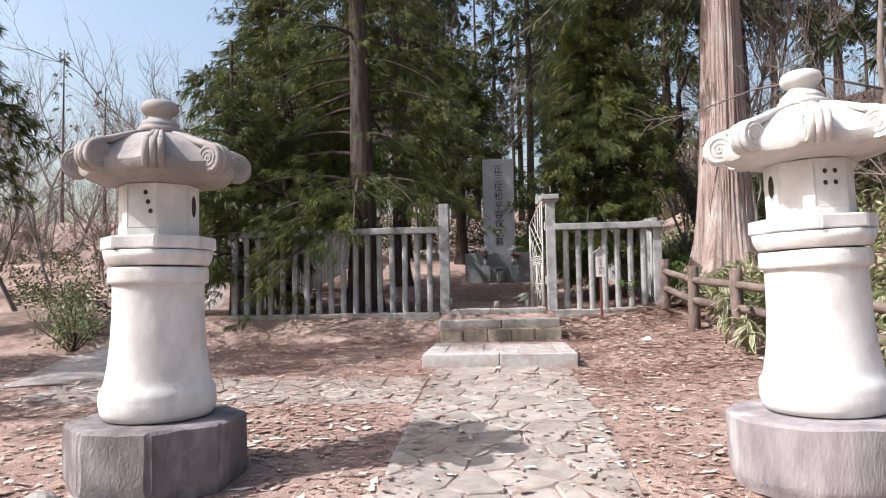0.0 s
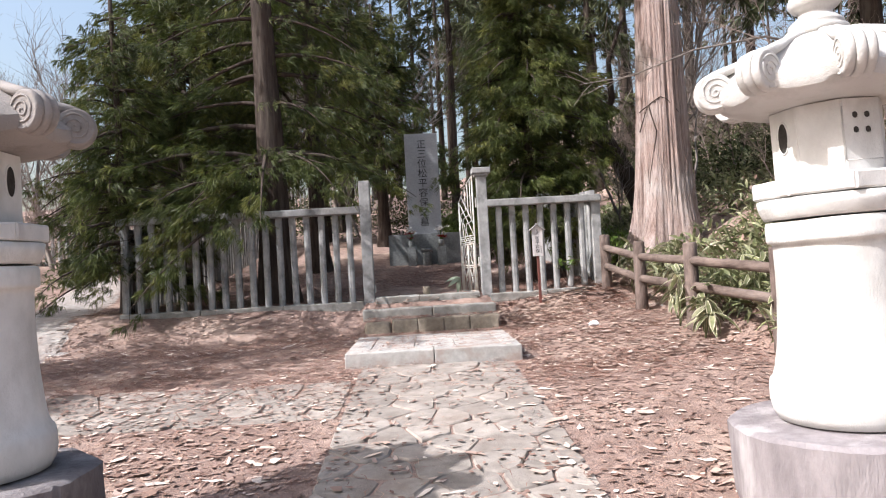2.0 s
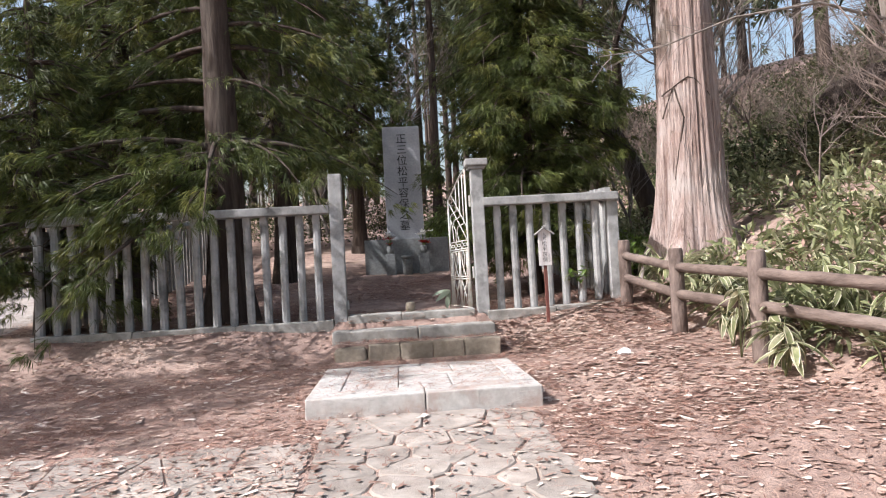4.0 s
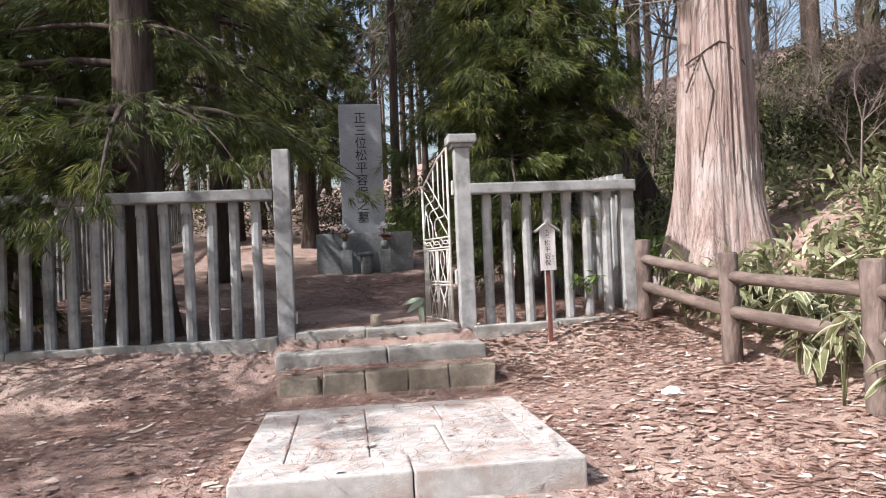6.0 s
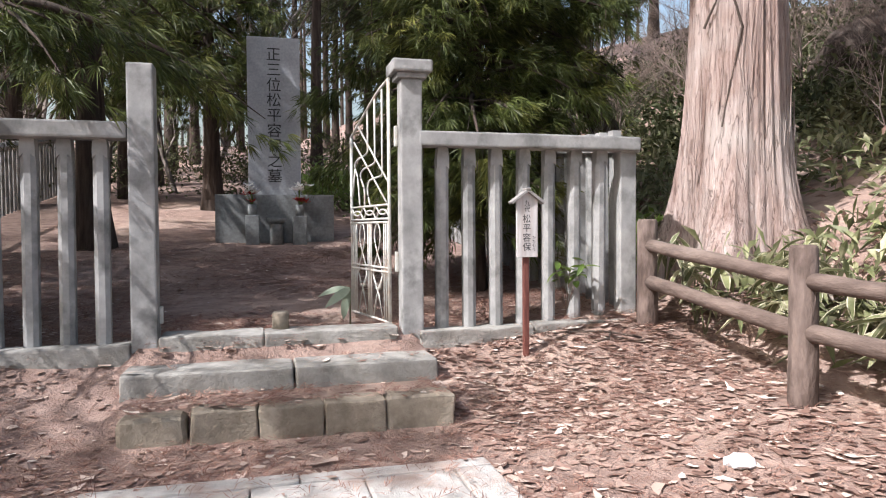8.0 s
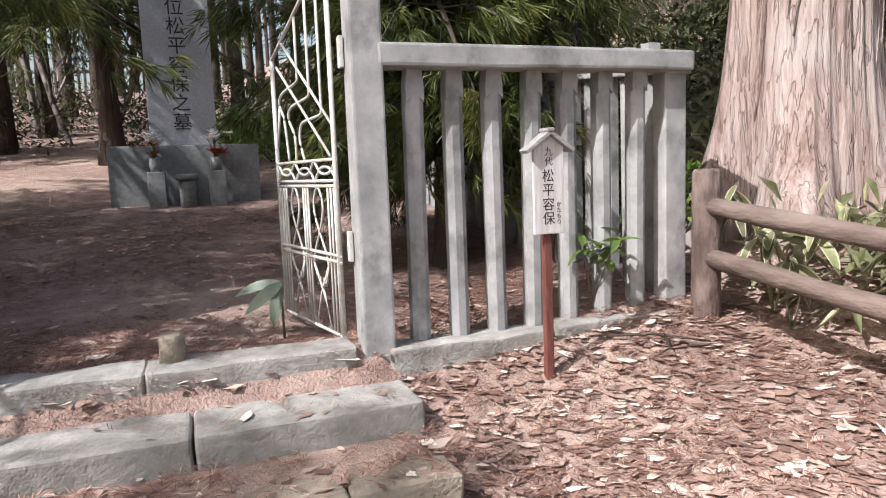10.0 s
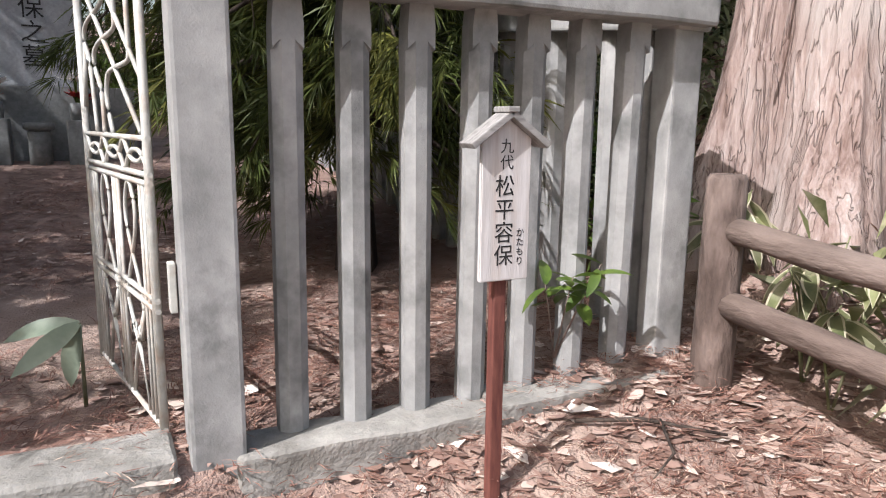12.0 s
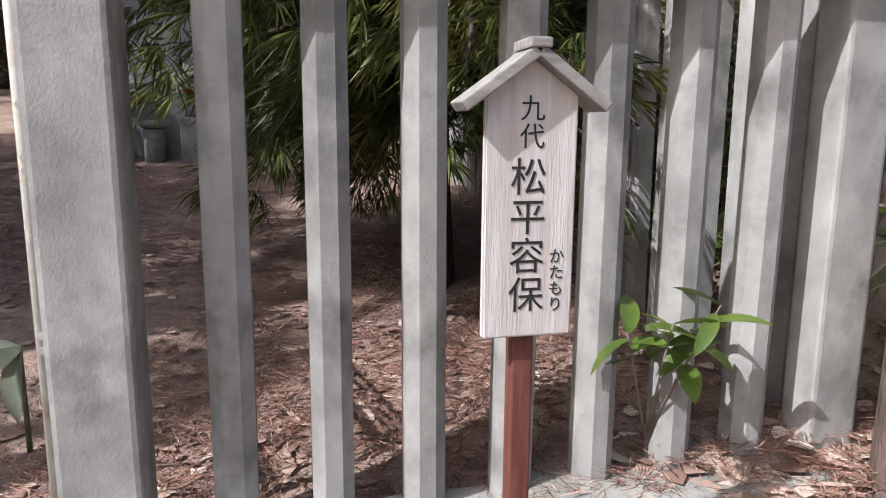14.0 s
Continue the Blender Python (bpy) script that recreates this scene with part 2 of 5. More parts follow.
# ---- helpers of this scene ----
def part(name, bm, material, parent=None, label=""):
    """Links a bmesh (or a mesh) as one object, under a parent if given."""
    if isinstance(bm, bmesh.types.BMesh):
        me = bpy.data.meshes.new(name)
        bm.normal_update()
        bm.to_mesh(me)
        bm.free()
    else:
        me = bm
    if not me.materials:
        me.materials.append(M[material])
    ob = new(name, me)
    ob.parent = parent
    if label:
        ob["label"] = label
    return ob


def thing(name, x, y, z, label, category, group="", kind=""):
    ob = new(name)
    ob.location = (x, y, z)
    ob.empty_display_size = 0.1
    return tagged(ob, label, category, group, kind)


def box(x0, x1, y0, y1, z0, z1, bevel=0.008, seg=2, rough=0.0, cuts=0, seed=0):
    bm = bmesh.new()
    bmesh.ops.create_cube(bm, size=1)
    for v in bm.verts:
        v.co = Vector(((x0 + x1) / 2 + v.co.x * (x1 - x0), (y0 + y1) / 2 + v.co.y * (y1 - y0), (z0 + z1) / 2 + v.co.z * (z1 - z0)))
    if bevel:
        bmesh.ops.bevel(bm, geom=bm.edges[:], offset=bevel, segments=seg, affect="EDGES", profile=0.6)
    if cuts:
        bmesh.ops.subdivide_edges(bm, edges=[e for e in bm.edges if e.calc_length() > 0.06], cuts=cuts, use_grid_fill=True)
    if rough:
        for v in bm.verts:
            v.co += noise.noise_vector(v.co * 7 + Vector((seed, 0, 0))) * rough
    return bm


def tube(path, radii, sides=8, cap=True, bm=None):
    """A tube along points, with a radius at each."""
    bm = bm or bmesh.new()
    rings = []
    path = [Vector(p) for p in path]
    for i, p in enumerate(path):
        d = (path[min(i + 1, len(path) - 1)] - path[max(i - 1, 0)]).normalized()
        u = d.cross(Vector((0, 0, 1)) if abs(d.z) < 0.9 else Vector((1, 0, 0))).normalized()
        w = d.cross(u)
        rings.append([bm.verts.new(p + (u * math.cos(a) + w * math.sin(a)) * radii[i])
                      for a in (2 * math.pi * k / sides for k in range(sides))])
    for a, b in zip(rings, rings[1:]):
        for k in range(sides):
            f = bm.faces.new((a[k], a[(k + 1) % sides], b[(k + 1) % sides], b[k]))
            f.smooth = sides > 4
    if cap:
        bm.faces.new(rings[0][::-1])
        bm.faces.new(rings[-1])
    return bm


def lathe(profile, sides=48, turn=0.0, smooth=True, bm=None, rough=0.0):
    """A turned body from (radius, height) pairs."""
    bm = bm or bmesh.new()
    rings = []
    for r, z in profile:
        rings.append([bm.verts.new((r * math.cos(a), r * math.sin(a), z)) for a in (turn + 2 * math.pi * k / sides for k in range(sides))])
    for a, b in zip(rings, rings[1:]):
        for k in range(sides):
            bm.faces.new((a[k], a[(k + 1) % sides], b[(k + 1) % sides], b[k])).smooth = smooth
    bm.faces.new(rings[0][::-1])
    bm.faces.new(rings[-1])
    if rough:
        for v in bm.verts:
            v.co += noise.noise_vector(v.co * 5) * rough
    return bm


def lerp(x, xs, ys):
    return float(np.interp(x, xs, ys))


def smooth(x, a, b):
    t = min(max((x - a) / (b - a), 0), 1)
    return t * t * (3 - 2 * t)


def ground_z(x, y):
    z = lerp(y, (-30, -14, -8, -6.5, -5.4, -4, -3.3, -2.1, -1.1, -0.6, 0, 2, 6, 12, 20, 60),
             (-1.2, -0.7, -0.27, -0.15, -0.06, 0.0, 0.04, 0.15, 0.13, 0.27, 0.5, 0.62, 1.12, 2.1, 3.6, 9.0))
    z -= 0.03 * smooth(abs(x), 0.8, 1.7) * smooth(-y, 5.2, 6.4)
    z += 0.16 * smooth(x, 0.9, 2.6) * smooth(y, -2.6, -0.3)
    z += 0.16 * smooth(x, 1.2, 2.7) * smooth(y, -5.5, -3.0) * (1 - smooth(y, -1.4, -0.4))
    z += 0.06 * smooth(-x, 1.2, 2.2) * smooth(y, -2.0, -0.3) * (1 - smooth(y, 1, 3))
    if abs(x) < 0.95:
        z += 0.10 * smooth(y, -0.24, -0.12) * (1 - smooth(y, 0.1, 0.4))
        if -0.82 < y < -0.4:
            z = max(z, 0.338)
    h = max(0, x - 2.85)
    z += (min(h, 14) * 0.40 + max(0, h - 14) * 0.06) * smooth(y, -9, -2) + 0.08 * smooth(x, 2.7, 3.4)
    near = 0.25 if (abs(x) < 3 and -12 < y < 1) else 1.0
    z += near * 0.05 * noise.noise(Vector((x * 0.7, y * 0.7, 0))) + near * 0.35 * smooth(math.hypot(x, y), 14, 40) * noise.noise(Vector((x * 0.08, y * 0.08, 4)))
    return z


# ---- ground ----
def build_ground():
    def axis(lo, hi, step, far):
        near = np.arange(lo, hi + step / 2, step)
        out, s = [], step
        p = hi
        while p < far:
            s *= 1.22
            p += s
            out.append(p)
        left, s, p = [], step, lo
        while p > -far:
            s *= 1.22
            p -= s
            left.append(p)
        return np.array(left[::-1] + list(near) + out)
    xs, ys = axis(-5.5, 5.5, 0.11, 400), axis(-12.5, 7.0, 0.11, 400)
    verts = [(x, y, ground_z(x, y)) for y in ys for x in xs]
    n = len(xs)
    faces = [(j * n + i, j * n + i + 1, (j + 1) * n + i + 1, (j + 1) * n + i) for j in range(len(ys) - 1) for i in range(n - 1)]
    me = bpy.data.meshes.new("ground")
    me.from_pydata(verts, [], faces)
    me.polygons.foreach_set("use_smooth", [True] * len(me.polygons))
    tagged(part("ground", me, "soil"), "reddish brown forest soil strewn with dead leaves", "ground", kind="structure")


build_ground()


# ---- stone lanterns ----
EIGHTH = math.pi / 4


def eight_sided(profile, turn, bevel, z_min=0.05):
    """An eight-sided block from (corner radius, height) pairs, its upright edges eased."""
    bm = lathe(profile, 8, turn, False)
    bmesh.ops.bevel(bm, geom=[e for e in bm.edges if abs(e.verts[0].co.z - e.verts[1].co.z) > z_min], offset=bevel, segments=2, affect="EDGES")
    return bm


def lantern(x, y, z, label, turn, holes, window_face, base_sides, base_turn, size, roof_stone, base_stone):
    top = thing("stone_lantern", x, y, z, label, "stone lantern", "pair of stone lanterns")
    top.scale = size
    up = Vector((0, 0, 1))
    # base of cut stone
    bm = lathe([(0.66, -0.5), (0.70, -0.4), (0.70, -0.02), (0.67, 0.0), (0.3, 0.004)], base_sides, base_turn, base_sides > 8)
    if base_sides == 8:
        bmesh.ops.bevel(bm, geom=[e for e in bm.edges if abs(e.verts[0].co.z - e.verts[1].co.z) > 0.2], offset=0.03, segments=3, affect="EDGES")
    bmesh.ops.subdivide_edges(bm, edges=[e for e in bm.edges if e.calc_length() > 0.1], cuts=4, use_grid_fill=True)
    for v in bm.verts:
        if v.co.z < -0.005:
            v.co += noise.noise_vector(v.co * 6 + Vector((x, y, 0))) * 0.012 + noise.noise_vector(v.co * 22 + Vector((x, y, 0))) * 0.004
    base = part("pedestal", bm, base_stone, top, "weathered stone block with pale streaks")
    base.data.set_sharp_from_angle(angle=radians(35))
    # bulging shaft
    prof = [(0.34, 0.0), (0.41, 0.015), (0.435, 0.06), (0.447, 0.12), (0.444, 0.19), (0.436, 0.228), (0.418, 0.247), (0.401, 0.30), (0.383, 0.40),
            (0.367, 0.53), (0.357, 0.7), (0.352, 0.85), (0.352, 0.985), (0.355, 1.008), (0.378, 1.016), (0.386, 1.03), (0.386, 1.115), (0.378, 1.135), (0.30, 1.14)]
    bm = lathe(prof, 96)
    bmesh.ops.subdivide_edges(bm, edges=[e for e in bm.edges if abs(e.verts[0].co.z - e.verts[1].co.z) > 0.06], cuts=3, use_grid_fill=True)
    for v in bm.verts:
        rr = math.hypot(v.co.x, v.co.y)
        if rr > 0.32:
            chip = noise.noise(v.co * 17 + Vector((x, 0, 0)))
            v.co *= 1 + 0.006 * noise.noise(v.co * 5) - (0.02 * max(0.0, chip - 0.25) if 0.2 < v.co.z < 0.95 else 0.0)
    part("shaft", bm, "lantern", top)
    # ring under the collar, then the eight-sided collar
    prof = [(0.30, 1.146), (0.385, 1.150), (0.395, 1.165), (0.415, 1.21), (0.422, 1.262), (0.3, 1.266)]
    part("lotus_ring", lathe(prof, 64, rough=0.003), "lantern", top)
    part("collar", eight_sided([(0.30, 1.268), (0.437, 1.27), (0.446, 1.28), (0.446, 1.355), (0.436, 1.366), (0.25, 1.368)], turn, 0.012), "lantern", top)
    # fire box
    R = 0.31
    fire = part("fire_box", eight_sided([(R, 1.37), (R, 1.76), (0.2, 1.763)], turn, 0.008, 0.2), "lantern", top)
    ap = R * math.cos(EIGHTH / 2)

    def on_face(face):
        a = turn + EIGHTH / 2 + face * EIGHTH
        return Vector((math.cos(a), math.sin(a), 0)), Vector((-math.sin(a), math.cos(a), 0))

    # pierced holes are solid dark discs, their inner shade put into the colour
    for face, spots, rad in holes:
        n, t = on_face(face)
        for u, w in spots:
            c = n * (ap - 0.006) + t * u + up * w
            part("hole", tube([c, c + n * 0.008], [rad, rad], 16), "hole", fire)
            ring = [c + n * 0.006 + (t * math.cos(q) + up * math.sin(q)) * (rad + 0.002) for q in np.linspace(0, 2 * math.pi, 17)]
            part("hole_rim", tube(ring, [0.004] * 17, 5), "lantern", fire)
        # sunk line around the pierced face
        for p, q in (((-0.115, 1.43), (-0.115, 1.72)), ((-0.115, 1.43), (0.115, 1.43))):
            part("carved_line", tube([n * (ap - 0.002) + t * p[0] + up * p[1], n * (ap - 0.002) + t * q[0] + up * q[1]], [0.004, 0.004], 5), roof_stone, fire)
    # oval window in one face: a plate coloured dark for the shade inside
    n, t = on_face(window_face)
    bm = bmesh.new()
    for d in (-0.01, 0.003):
        bm.faces.new([bm.verts.new(n * (ap + d) + t * 0.045 * math.cos(q) + up * (1.605 + 0.085 * math.sin(q))) for q in np.linspace(0, 2 * math.pi, 21)[:-1]])
    bmesh.ops.bridge_loops(bm, edges=bm.edges[:])
    bmesh.ops.recalc_face_normals(bm, faces=bm.faces[:])
    part("window", bm, "hole", fire, "oval window drawn as a dark plate for its shade")
    rim = [n * (ap + 0.002) + t * 0.049 * math.cos(q) + up * (1.605 + 0.09 * math.sin(q)) for q in np.linspace(0, 2 * math.pi, 25)]
    part("window_rim", tube(rim, [0.006] * 25, 6), "lantern", fire)
    # eight-sided roof: steep hanging panels, thick eaves, underside drawn in to the fire box
    bm = bmesh.new()
    prof = [(0.30, 1.764, 0), (0.42, 1.772, 0), (0.53, 1.795, 0.3), (0.615, 1.835, 0.9), (0.632, 1.86, 1.0), (0.636, 1.915, 1.0), (0.622, 1.932, 1.0), (0.57, 1.972, 0.9),
            (0.50, 2.025, 0.6), (0.42, 2.08, 0.35), (0.34, 2.125, 0.2), (0.26, 2.155, 0.1), (0.18, 2.174, 0), (0.05, 2.176, 0)]
    S = 96
    rings = []
    for r, h, k in prof:
        ring = []
        for i in range(S):
            a = 2 * math.pi * i / S
            u = (a % EIGHTH) / EIGHTH
            flat = math.cos(EIGHTH / 2) / math.cos((u - 0.5) * EIGHTH)
            lift = (abs(u - 0.5) * 2) ** 2.5
            rr = r * flat * (1 - 0.035 * k * math.sin(math.pi * u))
            ring.append(bm.verts.new((rr * math.cos(a + turn), rr * math.sin(a + turn), h + 0.05 * k * lift - 0.022 * k)))
        rings.append(ring)
    for a, b in zip(rings, rings[1:]):
        for i in range(S):
            bm.faces.new((a[i], a[(i + 1) % S], b[(i + 1) % S], b[i])).smooth = True
    bm.faces.new(rings[0][::-1])
    bm.faces.new(rings[-1])
    for v in bm.verts:
        v.co += noise.noise_vector(v.co * 8 + Vector((x, 0, 0))) * 0.006
    roof = part("roof", bm, roof_stone, top, "weathered eight-sided roof with curled corners")
    roof.data.set_sharp_from_angle(angle=radians(34))
    for i in range(8):
        a = turn + i * EIGHTH
        n, t = Vector((math.cos(a), math.sin(a), 0)), Vector((-math.sin(a), math.cos(a), 0))
        # ridge of three strands, running over into the curl
        bm = bmesh.new()
        for off in (-0.045, 0, 0.045):
            path = [n * r + t * off * w + up * h for r, h, w in ((0.165, 2.172, 0.55), (0.26, 2.15, 0.6), (0.36, 2.112, 0.75), (0.44, 2.078, 0.9), (0.51, 2.052, 1.0), (0.575, 2.036, 1.0), (0.63, 2.018, 1.0))]
            tube(path, [0.017, 0.019, 0.022, 0.025, 0.027, 0.028, 0.026], 8, True, bm)
        part("ridge", bm, roof_stone, roof)
        # curl: three rolled strands side by side, a spiral cut into both ends
        c = n * 0.612 + up * 1.928
        bm = bmesh.new()
        for off, rad in ((-0.05, 0.114), (0.0, 0.12), (0.05, 0.114)):
            m = c + t * off
            tube([m - t * 0.026, m - t * 0.017, m, m + t * 0.017, m + t * 0.026], [rad - 0.013, rad - 0.003, rad, rad - 0.003, rad - 0.013], 28, True, bm)
        for end in (-1, 1):
            sp = []
            for q in np.linspace(0.6, 5.6 * math.pi, 60):
                rr = 0.098 * (q / (5.6 * math.pi))
                sp.append(c + t * end * 0.077 + (n * math.cos(q) + up * math.sin(q)) * rr)
            tube(sp, [0.006] * len(sp), 5, True, bm)
        part("scroll", bm, roof_stone, roof)
    # jewel on its ringed seat
    prof = [(0.165, 2.173), (0.178, 2.195), (0.174, 2.220), (0.15, 2.233), (0.156, 2.243), (0.152, 2.258), (0.122, 2.283), (0.10, 2.297), (0.093, 2.313), (0.098, 2.328),
            (0.128, 2.342), (0.146, 2.367), (0.149, 2.390), (0.138, 2.420), (0.10, 2.442), (0.045, 2.451)]
    part("jewel", lathe(prof, 40, rough=0.004), roof_stone, top)
    return top


TURN_L, TURN_R = radians(-67.3), radians(-105.9)
lantern(-2.154, -7.04, 0.178, "tall pale granite lantern with curled roof corners on dark octagonal base", TURN_L,
        [(7, [(0.03, 1.69), (0.05, 1.62), (0.07, 1.55)], 0.019)], 1, 8, radians(-69.3), (0.785, 0.785, 0.83), "roofstone", "base")
right_lantern = lantern(1.91, -7.07, 0.20, "tall sunlit granite lantern with curled roof corners on round base", TURN_R,
        [(0, [(-0.04, 1.67), (0.035, 1.67), (-0.04, 1.59), (0.035, 1.59)], 0.018)], 6, 44, radians(-100), (0.785, 0.785, 0.825), "paleroof", "palebase")
right_lantern.rotation_euler = (0, radians(-1.5), 0)
for i, (x, y, s) in enumerate(((-2.33, -7.63, 0.11), (-2.06, -7.62, 0.08), (-1.9, -7.56, 0.05), (-2.66, -7.45, 0.09), (-2.5, -7.6, 0.06), (-1.8, -7.5, 0.04))):
    bm = bmesh.new()
    bmesh.ops.create_icosphere(bm, subdivisions=2, radius=s)
    for v in bm.verts:
        v.co = Vector((v.co.x * 1.2, v.co.y, v.co.z * 0.7)) + noise.noise_vector(v.co * 9 + Vector((i, 3, 1))) * s * 0.4
    r = part("rubble_stone", bm, "plinth")
    r.location = (x, y, ground_z(x, y) + s * 0.3)
    tagged(r, "rough grey rubble stone at the foot of lantern", "stone", "rubble stones")


# ---- platform and steps ----
platform = thing("stone_platform", 0, 0, 0, "low pale granite platform of fitted slabs strewn with needles", "platform")
for i, (x0, x1, y0, y1, h) in enumerate((
        (-0.88, 0.01, -3.29, -2.98, 0.20), (0.016, 0.90, -3.29, -2.98, 0.198),
        (-0.88, -0.645, -2.974, -1.72, 0.198), (0.72, 0.90, -2.974, -1.72, 0.2),
        (-0.88, 0.02, -1.714, -1.6, 0.203), (0.026, 0.90, -1.714, -1.6, 0.199),
        (-0.639, -0.19, -2.974, -1.72, 0.194), (-0.184, 0.24, -2.974, -2.32, 0.193), (-0.184, 0.30, -2.314, -1.72, 0.196),
        (0.246, 0.714, -2.974, -2.2, 0.192), (0.306, 0.714, -2.194, -1.72, 0.195))):
    part("slab", box(x0, x1, y0, y1, -0.1, h, 0.012, 2, 0.005, 2, i), "slab", platform)
steps = thing("stone_steps", 0, 0, 0, "two weathered stone steps up to the gate", "steps")
for i, (x0, x1) in enumerate(((-0.93, 0.055), (0.062, 0.95))):
    part("tread", box(x0, x1, -0.5, -0.17, 0.26, 0.47 + 0.006 * i, 0.022, 3, 0.009, 3, i), "plinth", steps)
for i, (x0, x1, r, h) in enumerate(((-0.87, -0.52, 0.06, 0.33), (-0.505, -0.16, 0.02, 0.345), (-0.15, 0.19, 0.02, 0.345), (0.20, 0.535, 0.02, 0.35), (0.545, 0.94, 0.03, 0.355))):
    part("stone_block", box(x0, x1, -0.95 + (0.02 if i == 0 else 0), -0.76, -0.05, h, r, 3, 0.013, 3, i + 9), "step", steps)
part("footing", box(-0.88, 0.92, -1.0, -0.76, -0.1, 0.135, 0.02, 2, 0.012, 5, 3), "step", steps)
kerb = thing("kerb", 0, 0, 0, "rough concrete kerb across the gateway", "kerb")
for i, (x0, x1) in enumerate(((-0.77, -0.12), (-0.115, 0.77))):
    part("kerb_stone", box(x0, x1, -0.11, 0.12, 0.42, 0.632, 0.025, 3, 0.014, 4, i + 20), "plinth", kerb)
part("stub_post", lathe([(0.055, 0.62), (0.055, 0.735), (0.048, 0.748), (0.02, 0.75)], 20, rough=0.003), "step", kerb, "short stone stop post").location = (-0.01, 0.05, 0)


# ---- gate posts ----
def gate_post(x, w, top, cap, label):
    g = thing("gate_post", x, 0, 0.45, label, "gate post", "gate posts")
    part("shaft", box(-w, w, -0.08, 2 * w - 0.08, -0.15, top - 0.45, 0.012, 2, 0.002, 2, int(x * 10)), "concrete", g)
    if cap:
        part("neck", box(-0.105, 0.105, -0.105, 0.105, top - 0.45 + 0.001, top - 0.41, 0.012, 2), "concrete", g)
        part("cap", box(-0.138, 0.138, -0.138, 0.138, top - 0.409, top - 0.325, 0.014, 2, 0.003, 2, 4), "concrete", g)
        for h in (0.62, 1.50):
            part("hinge", box(-0.10, -0.08, 0.02, 0.07, h - 0.07, h + 0.07, 0.004), "iron", g, "white painted hinge")
    else:
        part("hinge", box(0.08, 0.10, 0.0, 0.05, 0.25, 0.36, 0.004), "iron", g, "old hinge plate")


gate_post(-0.85, 0.079, 2.35, False, "square grey concrete gate post with flat top")
gate_post(0.882, 0.075, 2.33, True, "square grey concrete gate post with moulded cap")


# ---- concrete fence ----
def slat_mesh(w, d, h, head):
    """A slat with chamfered front edges that stop at a pointed head."""
    bm = bmesh.new()
    c = 0.026
    flat = [(-w / 2, d / 2), (-w / 2, -d / 2), (-w / 6, -d / 2), (w / 6, -d / 2), (w / 2, -d / 2), (w / 2, d / 2)]
    cham = [(-w / 2, d / 2), (-w / 2, -d / 2 + c * 0.85), (-w / 2 + c, -d / 2), (w / 2 - c, -d / 2), (w / 2, -d / 2 + c * 0.85), (w / 2, d / 2)]
    rows = [(0, cham, 0), (h - head, cham, 0.03), (h - head + 0.006, flat, 0.03), (h - 0.10, flat, 0), (h, [(x * 0.8, y) for x, y in flat], 0)]
    rings = [[bm.verts.new((x, y, z + (lift if i in (2, 3) else 0))) for i, (x, y) in enumerate(p)] for z, p, lift in rows]
    for a, b in zip(rings, rings[1:]):
        for k in range(6):
            bm.faces.new((a[k], a[(k + 1) % 6], b[(k + 1) % 6], b[k]))
    bm.faces.new(rings[0][::-1])
    bm.faces.new(rings[-1])
    bmesh.ops.recalc_face_normals(bm, faces=bm.faces[:])
    me = bpy.data.meshes.new("slat")
    bm.to_mesh(me)
    bm.free()
    me.materials.append(M["concrete"])
    return me


SLAT = slat_mesh(0.089, 0.075, 1.42, 0.17)
TALL = slat_mesh(0.094, 0.07, 1.30, 0.17)


def slat(fence, x, y, z, rz=0.0, mesh=None):
    s = part("slat", mesh or SLAT, "concrete", fence)
    s.location = (x, y, z)
    s.rotation_euler = (random.uniform(-0.006, 0.006), random.uniform(-0.008, 0.008), rz + random.uniform(-0.03, 0.03))
    return s


fr = thing("concrete_fence", 1.8, 0, 0.5, "grey concrete slat fence with flat top rail beside the gate", "fence")
fr_at = Vector((1.8, 0, 0.5))
for i in range(7):
    s = slat(fr, 1.118 + 0.2055 * i - fr_at.x, 0.045, lerp(i, (0, 6), (0.60, 0.655)) - 0.13 - fr_at.z)
part("rail", box(-0.87, 0.835, -0.085, 0.085, 1.375, 1.478, 0.014, 2, 0.006, 5, 2), "concrete", fr, "mossy flat top rail")
part("corner_post", box(0.705, 0.838, -0.012, 0.10, 0.0, 1.376, 0.01, 2, 0.003, 2, 8), "concrete", fr)
part("plinth", box(-0.87, -0.04, -0.11, 0.09, -0.15, 0.098, 0.02, 3, 0.013, 5, 5), "plinth", fr, "rough low plinth")
part("plinth", box(-0.034, 0.70, -0.105, 0.09, -0.15, 0.115, 0.02, 3, 0.013, 5, 6), "plinth", fr, "rough low plinth")
side = thing("side_fence", 2.58, 0.1, 0.6, "grey concrete slat fence running back up the slope", "fence")
for i in range(26):
    y = 0.22 + i * 0.21
    slat(side, 0.0, y - 0.1, ground_z(2.55, y) - 0.6 - 0.03, -math.pi / 2)
part("rail", box(-0.08, 0.08, 0.0, 5.6, 1.268, 1.366, 0.012), "concrete", side).rotation_euler = (0.10, 0, 0)
fl = thing("concrete_fence", -2.6, 0, 0.5, "grey concrete slat fence half hidden under conifer branches", "fence")
for i in range(17):
    slat(fl, -1.105 - 0.2055 * i + 2.6, 0.03, 0.0)
part("rail", box(-1.86, 1.67, -0.085, 0.085, 1.375, 1.478, 0.014, 2, 0.006, 5, 3), "concrete", fl, "mossy flat top rail")
